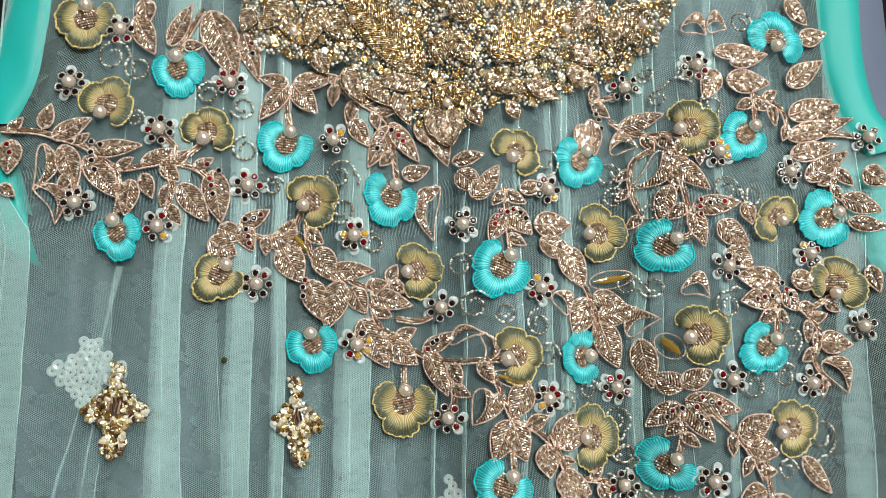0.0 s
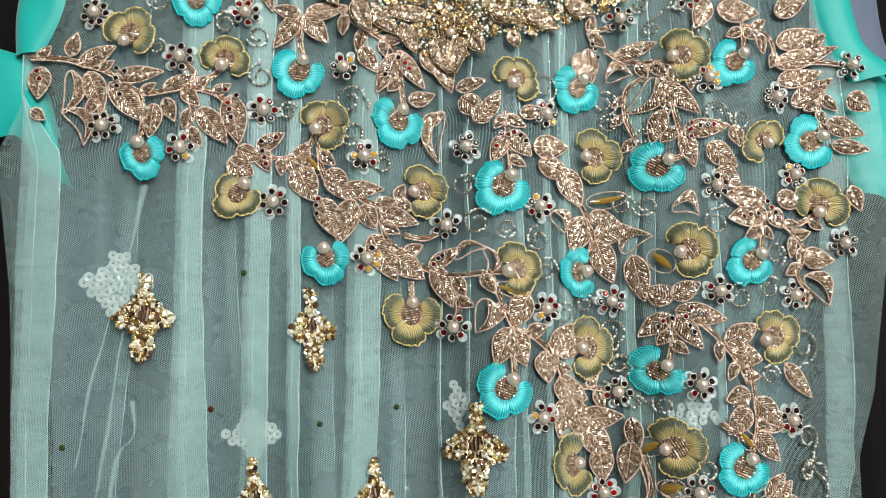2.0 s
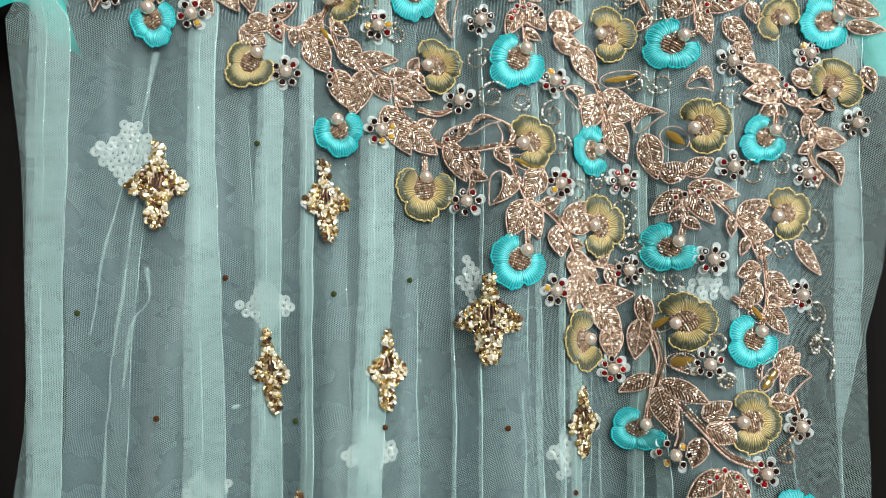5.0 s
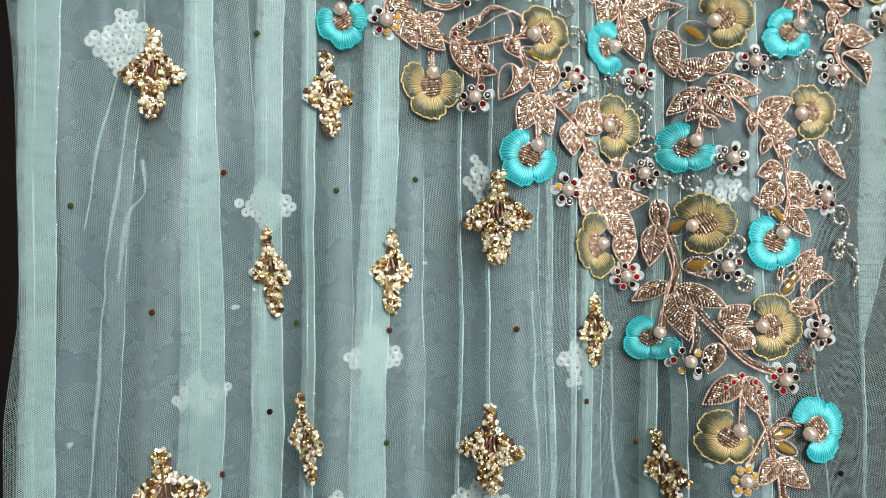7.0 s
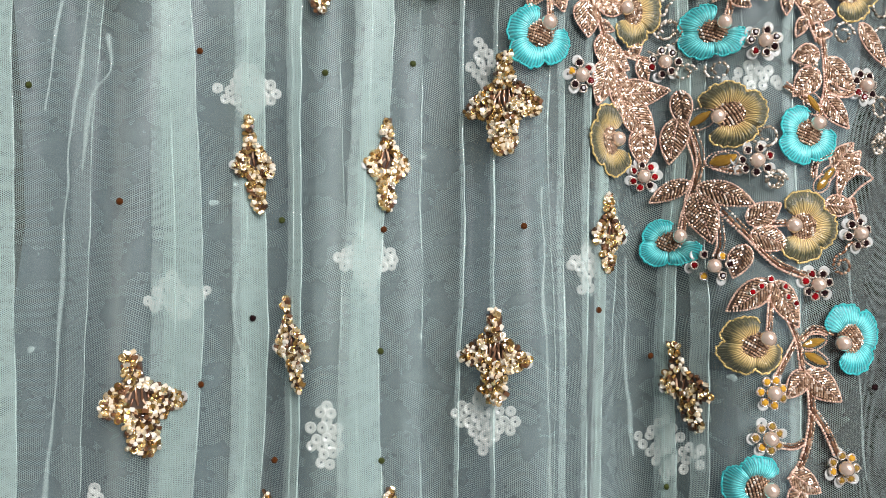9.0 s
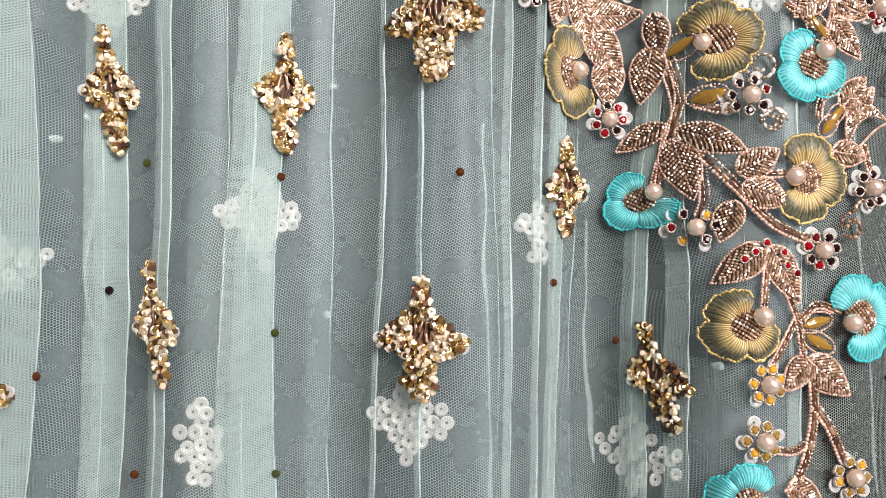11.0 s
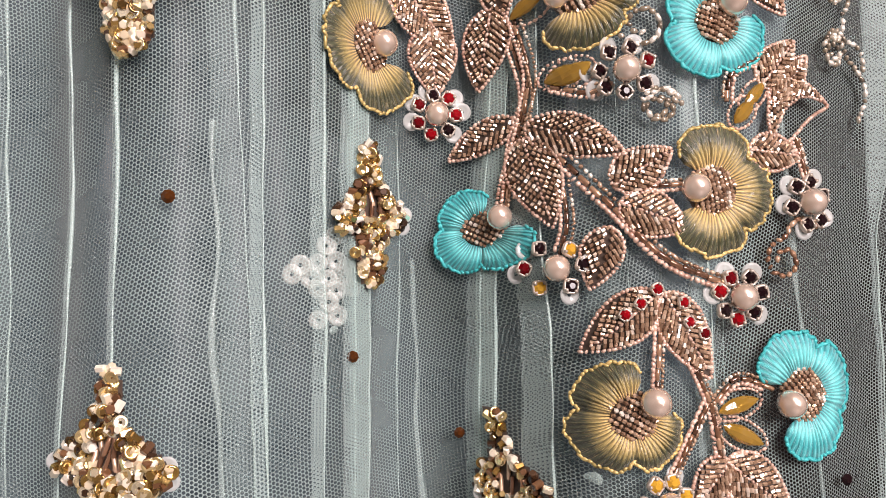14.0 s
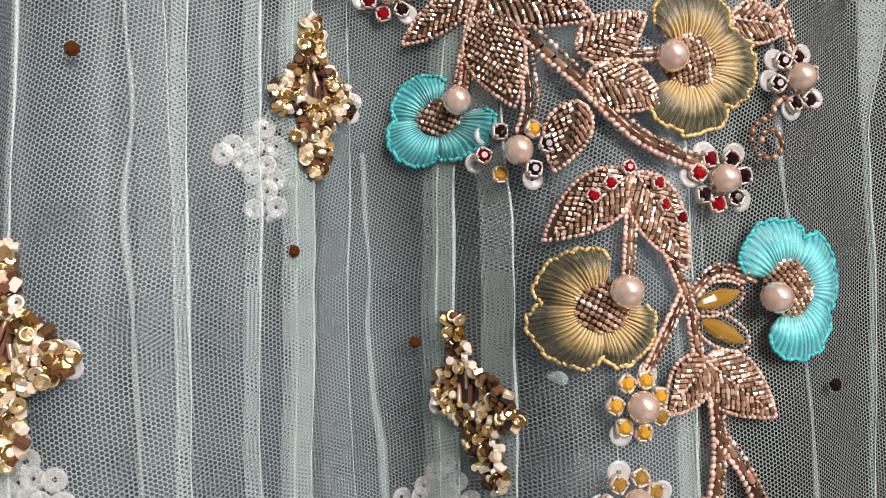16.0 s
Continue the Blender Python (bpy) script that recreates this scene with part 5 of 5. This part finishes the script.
# amber crystal drops
amber_drop(0.0777, 1.3392, 0.0953, 1.3420, 0.0072)
amber_drop(0.0252, 1.2929, 0.0402, 1.2887, 0.0058)
amber_drop(0.1080, 1.3110, 0.1159, 1.3026, 0.0084)
amber_drop(0.0219, 1.4419, 0.0274, 1.4330, 0.0057)
amber_drop(-0.0713, 1.3599, -0.0643, 1.3517, 0.0060)
amber_drop(0.1463, 1.2198, 0.1518, 1.2124, 0.0065)
amber_drop(0.1020, 1.2085, 0.1085, 1.2142, 0.0076)
amber_drop(0.1100, 1.1896, 0.1170, 1.1937, 0.0064)
amber_drop(0.1500, 1.1784, 0.1551, 1.1838, 0.0052)
amber_drop(0.1434, 1.1107, 0.1535, 1.1133, 0.0056)
amber_drop(0.1445, 1.1075, 0.1544, 1.1027, 0.0056)
amber_drop(0.1083, 1.1905, 0.1147, 1.1932, 0.0061)
amber_drop(0.1529, 1.1823, 0.1583, 1.1883, 0.0045)

# silver bead curls
bead_curl(-0.1587, 1.4445, 0.0084, 0)
bead_curl(-0.1459, 1.4384, 0.0070, 120)
bead_curl(-0.1125, 1.4268, 0.0059, 40)
bead_curl(-0.0968, 1.4212, 0.0060, 200)
bead_curl(-0.0947, 1.4003, 0.0067, 90)
bead_curl(-0.1459, 1.4131, 0.0044, 0)
bead_curl(-0.0812, 1.3831, 0.0049, 20)
bead_curl(-0.0500, 1.3881, 0.0078, 0, 0.0056)
bead_curl(-0.0483, 1.3708, 0.0069, 180)
bead_curl(0.0521, 1.3989, 0.0078, 270)
bead_curl(0.0093, 1.3458, 0.0064, 0)
bead_curl(-0.0328, 1.3549, 0.0054, 90)
bead_curl(0.1543, 1.4721, 0.0064, 0, 0.0064)
bead_curl(0.1240, 1.4439, 0.0051, 40)
bead_curl(0.1108, 1.4321, 0.0043, 80, 0.0162)
bead_curl(0.1409, 1.3839, 0.0071, 0, 0.0089)
bead_curl(0.1547, 1.3817, 0.0061, 150)
bead_curl(0.0869, 1.3944, 0.0074, 300)
bead_curl(0.0893, 1.3825, 0.0058, 30)
bead_curl(0.1052, 1.3732, 0.0047, 0)
bead_curl(0.1053, 1.4464, 0.0044, 200)
bead_curl(0.1359, 1.4275, 0.0066, 100)
bead_curl(0.0155, 1.3261, 0.0074, 30)
bead_curl(0.0299, 1.3227, 0.0055, 200)
bead_curl(0.0472, 1.3177, 0.0069, 90)
bead_curl(0.0514, 1.3021, 0.0070, 0)
bead_curl(0.0624, 1.2799, 0.0061, 40)
bead_curl(0.0895, 1.2710, 0.0071, 300, 0.0055)
bead_curl(0.0929, 1.2550, 0.0063, 120)
bead_curl(0.0751, 1.2857, 0.0055, 0)
bead_curl(0.1874, 1.2631, 0.0096, 260, 0.0064)
bead_curl(0.1649, 1.2481, 0.0056, 0)
bead_curl(0.1759, 1.2716, 0.0074, 300)
bead_curl(0.1503, 1.2879, 0.0073, 60)
bead_curl(0.1391, 1.3264, 0.0071, 80, 0.0056)
bead_curl(0.0948, 1.3377, 0.0059, 0)
bead_curl(0.1054, 1.3362, 0.0056, 180)
bead_curl(0.1670, 1.2925, 0.0065, 30)
bead_curl(0.1716, 1.3103, 0.0067, 300)
bead_curl(0.1854, 1.2162, 0.0070, 300, 0.0105)
bead_curl(0.1835, 1.1989, 0.0053, 0, 0.0176)
bead_curl(0.0934, 1.2530, 0.0062, 270, 0.0085)
bead_curl(0.1000, 1.2334, 0.0040, 0)
bead_curl(0.1112, 1.2329, 0.0046, 150)
bead_curl(0.1309, 1.1826, 0.0044, 0)
bead_curl(0.1281, 1.2020, 0.0054, 200)
bead_curl(0.1622, 1.1457, 0.0050, 90, 0.0111)
bead_curl(0.1321, 1.1819, 0.0048, 0)
bead_curl(0.1848, 1.2005, 0.0048, 30, 0.0103)
bead_curl(0.1466, 1.2327, 0.0046, 0)

# gold sequin motifs
gold_motif(-0.0947, 1.1870, 0.0209, 0.0093, -8)
gold_motif(-0.0359, 1.1874, 0.0204, 0.0098, 0)
gold_motif(0.0132, 1.2130, 0.0220, 0.0154, 0)
gold_motif(0.0664, 1.1591, 0.0184, 0.0100, 0)
gold_motif(-0.0756, 1.1094, 0.0200, 0.0080, -10)
gold_motif(0.0094, 1.1059, 0.0199, 0.0133, 0)
gold_motif(0.1003, 1.0894, 0.0203, 0.0074, -10)
gold_motif(-0.1339, 1.0877, 0.0209, 0.0141, -8)
gold_motif(-0.0868, 1.0245, 0.0193, 0.0098, 0)
gold_motif(-0.0334, 1.0267, 0.0195, 0.0088, 0)
gold_motif(-0.1471, 1.2775, 0.0204, 0.0148, 0)
gold_motif(-0.0675, 1.2718, 0.0206, 0.0115, -6)

# pale sequin motifs between the nets
sequin_motif(-0.0979, 1.2198, 0.0129, 0.0119)
sequin_motif(-0.0440, 1.1462, 0.0141, 0.0158)
sequin_motif(-0.1248, 1.1287, 0.0109, 0.0093)
sequin_motif(0.0071, 1.0782, 0.0130, 0.0136)
sequin_motif(0.0974, 1.0582, 0.0113, 0.0145)
sequin_motif(-0.0609, 1.0711, 0.0079, 0.0137)
sequin_motif(-0.1520, 1.0456, 0.0071, 0.0078)
sequin_motif(0.0056, 1.2336, 0.0056, 0.0118)
sequin_motif(0.0551, 1.1437, 0.0093, 0.0110)
sequin_motif(-0.1629, 1.2943, 0.0161, 0.0157)
sequin_motif(0.1274, 1.2282, 0.0107, 0.0103)

# loose stones
loose_stone(-0.1157, 1.2333, "amber")
loose_stone(-0.1422, 1.1682, "amber")
loose_stone(-0.1835, 1.2163, "green")
loose_stone(-0.0631, 1.2256, "green")
loose_stone(-0.0252, 1.2328, "green")
loose_stone(-0.0818, 1.1627, "green")
loose_stone(-0.0947, 1.1194, "dark")
loose_stone(-0.1154, 1.0912, "amber")
loose_stone(-0.0373, 1.1592, "amber")
loose_stone(0.0214, 1.1608, "amber")
loose_stone(-0.0382, 1.1062, "green")
loose_stone(0.0901, 1.1014, "amber")
loose_stone(0.0609, 1.1239, "amber")
loose_stone(-0.0834, 1.0588, "amber")
loose_stone(-0.0372, 1.0586, "green")
loose_stone(0.0958, 1.0413, "green")
loose_stone(0.1792, 1.0919, "dark")
loose_stone(-0.1014, 1.2999, "green")

# pale flecks caught in the net
for x, z, size in FLECKS:
    lint_fleck(x, z, size)

# small leaflets along the vines
bead_leaf(-0.2054, 1.4070, -0.1990, 1.4135, 0.0053)
bead_leaf(-0.1745, 1.4009, -0.1674, 1.4060, 0.0044)
bead_leaf(-0.1534, 1.3891, -0.1459, 1.3940, 0.0049)
bead_leaf(-0.1326, 1.3911, -0.1241, 1.3827, 0.0073)
bead_leaf(-0.1280, 1.3906, -0.1199, 1.3983, 0.0057)
bead_leaf(-0.1180, 1.3891, -0.1092, 1.3946, 0.0054)
bead_leaf(-0.1749, 1.3865, -0.1801, 1.3780, 0.0057)
bead_leaf(-0.1281, 1.3809, -0.1318, 1.3709, 0.0066)
bead_leaf(-0.1293, 1.3715, -0.1225, 1.3621, 0.0065)
bead_leaf(-0.1256, 1.4494, -0.1158, 1.4506, 0.0056)
bead_leaf(-0.0529, 1.4342, -0.0416, 1.4364, 0.0070)
bead_leaf(-0.0529, 1.4342, -0.0539, 1.4232, 0.0061)
bead_leaf(-0.0430, 1.4248, -0.0309, 1.4267, 0.0072)
bead_leaf(-0.0430, 1.4248, -0.0464, 1.4130, 0.0065)
bead_leaf(-0.0337, 1.4190, -0.0237, 1.4212, 0.0052)
bead_leaf(-0.0337, 1.4190, -0.0317, 1.4104, 0.0051)
bead_leaf(-0.0245, 1.4004, -0.0305, 1.3927, 0.0057)
bead_leaf(0.0299, 1.3812, 0.0412, 1.3762, 0.0063)
bead_leaf(0.0299, 1.3812, 0.0242, 1.3746, 0.0051)
bead_leaf(0.0318, 1.3601, 0.0409, 1.3554, 0.0052)
bead_leaf(0.0796, 1.4338, 0.0825, 1.4437, 0.0056)
bead_leaf(0.0796, 1.4338, 0.0886, 1.4255, 0.0065)
bead_leaf(0.1037, 1.4142, 0.1076, 1.4049, 0.0055)
bead_leaf(0.1095, 1.4131, 0.1165, 1.4040, 0.0061)
bead_leaf(0.0978, 1.3965, 0.0909, 1.3914, 0.0046)
bead_leaf(0.0970, 1.3861, 0.0900, 1.3811, 0.0044)
bead_leaf(0.1015, 1.3723, 0.0948, 1.3660, 0.0053)
bead_leaf(0.1207, 1.3761, 0.1124, 1.3692, 0.0066)
bead_leaf(0.1584, 1.4309, 0.1666, 1.4263, 0.0055)
bead_leaf(0.1584, 1.4309, 0.1490, 1.4262, 0.0057)
bead_leaf(0.1646, 1.4317, 0.1726, 1.4372, 0.0055)
bead_leaf(0.1691, 1.4296, 0.1706, 1.4185, 0.0060)
bead_leaf(0.1782, 1.4196, 0.1743, 1.4109, 0.0050)
bead_leaf(0.2052, 1.3982, 0.2134, 1.3894, 0.0065)
bead_leaf(0.2040, 1.3940, 0.1948, 1.3896, 0.0054)
bead_leaf(0.2029, 1.3898, 0.2068, 1.3818, 0.0053)
bead_leaf(-0.0656, 1.3624, -0.0570, 1.3549, 0.0063)
bead_leaf(-0.0365, 1.3334, -0.0263, 1.3368, 0.0065)
bead_leaf(-0.0260, 1.3370, -0.0217, 1.3456, 0.0059)
bead_leaf(-0.0260, 1.3370, -0.0162, 1.3332, 0.0061)
bead_leaf(-0.0334, 1.3244, -0.0238, 1.3207, 0.0063)
bead_leaf(-0.0219, 1.3101, -0.0119, 1.3156, 0.0066)
bead_leaf(0.0045, 1.2990, 0.0088, 1.2878, 0.0067)
bead_leaf(0.0170, 1.2993, 0.0239, 1.2892, 0.0064)
bead_leaf(0.0044, 1.2877, 0.0131, 1.2829, 0.0059)
bead_leaf(0.0263, 1.2844, 0.0225, 1.2735, 0.0070)
bead_leaf(0.0394, 1.2689, 0.0509, 1.2736, 0.0075)
bead_leaf(0.0568, 1.2525, 0.0660, 1.2510, 0.0049)
bead_leaf(0.1155, 1.2703, 0.1092, 1.2636, 0.0053)
bead_leaf(0.1154, 1.2651, 0.1228, 1.2589, 0.0052)
bead_leaf(0.1380, 1.2652, 0.1373, 1.2548, 0.0054)
bead_leaf(0.1465, 1.2546, 0.1417, 1.2454, 0.0053)
bead_leaf(0.1498, 1.2479, 0.1590, 1.2473, 0.0054)
bead_leaf(0.1773, 1.3257, 0.1878, 1.3267, 0.0058)
bead_leaf(0.1831, 1.3200, 0.1948, 1.3229, 0.0061)
bead_leaf(0.1831, 1.3200, 0.1812, 1.3086, 0.0058)
bead_leaf(0.1889, 1.3142, 0.1869, 1.3037, 0.0062)
bead_leaf(0.1868, 1.3050, 0.1774, 1.2995, 0.0061)
bead_leaf(0.1913, 1.2924, 0.1897, 1.2820, 0.0053)
bead_leaf(0.1645, 1.3243, 0.1707, 1.3182, 0.0049)
bead_leaf(0.1645, 1.3243, 0.1541, 1.3176, 0.0064)
bead_leaf(0.1944, 1.3296, 0.2020, 1.3245, 0.0056)
bead_leaf(-0.0838, 1.3584, -0.0841, 1.3495, 0.0055)
bead_leaf(0.1193, 1.4101, 0.1205, 1.3990, 0.0060)
bead_leaf(0.1284, 1.4052, 0.1280, 1.3961, 0.0048)
bead_leaf(0.1549, 1.2260, 0.1627, 1.2203, 0.0048)
bead_leaf(0.0756, 1.2412, 0.0822, 1.2491, 0.0054)
bead_leaf(0.0810, 1.2404, 0.0851, 1.2299, 0.0068)

# gold petals and leaves on the neckline
bead_leaf(-0.0090, 1.4466, -0.0501, 1.4771, 0.0276, 0, (), GOLD, 0.0030)
bead_leaf(0.0242, 1.4495, 0.0695, 1.4816, 0.0243, 0, (), GOLD, 0.0030)
bead_leaf(-0.0098, 1.4398, -0.0342, 1.4329, 0.0090, 0, (), COPPER, 0.0030)
bead_leaf(-0.0397, 1.4325, -0.0230, 1.4228, 0.0095, 0, (), COPPER, 0.0030)
bead_leaf(-0.0481, 1.4405, -0.0395, 1.4211, 0.0098, 0, (), COPPER, 0.0030)
bead_leaf(0.0030, 1.4666, -0.0026, 1.4491, 0.0100, 0, (), GOLD_FIELD, 0.0030)
bead_leaf(0.0044, 1.4662, 0.0138, 1.4464, 0.0100, 0, (), GOLD_FIELD, 0.0030)
bead_leaf(0.0030, 1.4392, -0.0026, 1.4265, 0.0093, 0, (), GOLD, 0.0030)
bead_leaf(0.0057, 1.4387, 0.0136, 1.4237, 0.0092, 0, (), GOLD, 0.0030)
bead_leaf(0.0218, 1.4360, 0.0421, 1.4329, 0.0097, 0, (), GOLD_FIELD, 0.0030)
bead_leaf(0.0422, 1.4374, 0.0608, 1.4312, 0.0097, 0, (), COPPER, 0.0030)
bead_leaf(0.0645, 1.4470, 0.0824, 1.4437, 0.0109, 0, (), COPPER, 0.0030)
bead_leaf(0.0682, 1.4601, 0.0843, 1.4531, 0.0118, 0, (), COPPER, 0.0030)
bead_leaf(-0.0615, 1.4736, -0.0668, 1.4544, 0.0118, 0, (), GOLD_FIELD, 0.0030)
bead_leaf(-0.0587, 1.4733, -0.0478, 1.4542, 0.0118, 0, (), GOLD_FIELD, 0.0030)
bead_leaf(-0.0798, 1.4759, -0.0875, 1.4615, 0.0115, 0, (), GOLD_FIELD, 0.0030)
bead_leaf(-0.0798, 1.4759, -0.0738, 1.4571, 0.0115, 0, (), GOLD_FIELD, 0.0030)
bead_leaf(-0.0932, 1.4711, -0.0980, 1.4586, 0.0084, 0, (), COPPER, 0.0030)
bead_leaf(0.0925, 1.4812, 0.0876, 1.4610, 0.0119, 0, (), GOLD_FIELD, 0.0030)
bead_leaf(0.0952, 1.4808, 0.1034, 1.4614, 0.0122, 0, (), GOLD_FIELD, 0.0030)
bead_leaf(0.0966, 1.4836, 0.1087, 1.4739, 0.0104, 0, (), GOLD_FIELD, 0.0030)
bead_leaf(0.0823, 1.4878, 0.0685, 1.4695, 0.0115, 0, (), COPPER, 0.0030)
bead_leaf(-0.0055, 1.4266, 0.0029, 1.4060, 0.0117, 0, (), COPPER, 0.0030)
bead_leaf(0.0057, 1.4252, 0.0051, 1.4056, 0.0103, 0, (), COPPER, 0.0030)
bead_leaf(0.0136, 1.4237, 0.0189, 1.4143, 0.0079, 0, (), COPPER, 0.0030)
bead_leaf(0.0331, 1.4260, 0.0374, 1.4177, 0.0076, 0, (), COPPER, 0.0030)
bead_leaf(-0.0230, 1.4301, -0.0156, 1.4163, 0.0101, 0, (), COPPER, 0.0030)
bead_leaf(-0.0624, 1.4498, -0.0565, 1.4389, 0.0087, 0, (), COPPER, 0.0030)
bead_leaf(-0.0232, 1.4626, -0.0055, 1.4739, 0.0123, 0, (), GOLD, 0.0030)
bead_leaf(0.0167, 1.4724, 0.0031, 1.4789, 0.0104, 0, (), GOLD_FIELD, 0.0030)
rosette(-0.0739, 1.4616, "gold", 0.8)
rosette(0.0030, 1.4287, "gold", 0.8)
rosette(0.1050, 1.4734, "gold", 0.8)
rosette(-0.0443, 1.4648, "gold", 0.8)
rosette(0.0652, 1.4703, "gold", 0.8)

# ---- the neckline ----
NECK = ((-0.122, 1.505), (-0.099, 1.473), (-0.092, 1.451), (-0.045, 1.441), (-0.023, 1.424), (0.003, 1.408), (0.019, 1.423), (0.051, 1.428), (0.084, 1.444), (0.111, 1.459), (0.124, 1.492))


def neckline():
    root = thing("neckline_embroidery", on_cloth(0.0, 1.45), "dense antique gold bead and sequin work round the neckline", "embroidery")
    xs, zs = zip(*NECK)
    field, rims, cream = [], [], []
    cell = 0.0019
    for j in range(0, 90):
        zz = 1.400 + j * cell * 0.87
        for i in range(-75, 76):
            x = (i + 0.5 * (j % 2)) * cell + random.uniform(-0.0005, 0.0005)
            z = zz + random.uniform(-0.0005, 0.0005)
            edge = np.interp(x, xs, zs, left=2, right=2) + 0.004 * noise.noise((x * 120, 3.1, 0))
            if z < edge or z > 1.515:
                continue
            swirl = noise.noise((x * 75, z * 75, 2.0)) + 0.6 * noise.noise((x * 190, z * 190, 5.0))
            if swirl < -0.55:
                continue
            lift = 0.0012 + 0.0022 * max(0.0, swirl)
            (cream if random.random() < 0.22 else field).append((x, z, lift, random.uniform(0.0015, 0.0023)))
            if random.random() < 0.10:
                rims.append((x, z, lift + 0.001))
    q = np.array(field)
    strew("gold_bead_field", on_cloth(q[:, 0], q[:, 1], q[:, 2]), q[:, 3], GOLD_FIELD, root, "antique gold seed beads", kind="stuff")
    q = np.array(cream)
    strew("cream_bead_field", on_cloth(q[:, 0], q[:, 1], q[:, 2]), q[:, 3], CREAM, root, "cream seed beads", kind="stuff")
    q = np.array(rims)
    strew("sequin_field", on_cloth(q[:, 0], q[:, 1], q[:, 2]), 0.0036, GOLD, root, "gold cup sequins", template="ring", tilt=0.5, kind="stuff")
    return root


neckline()
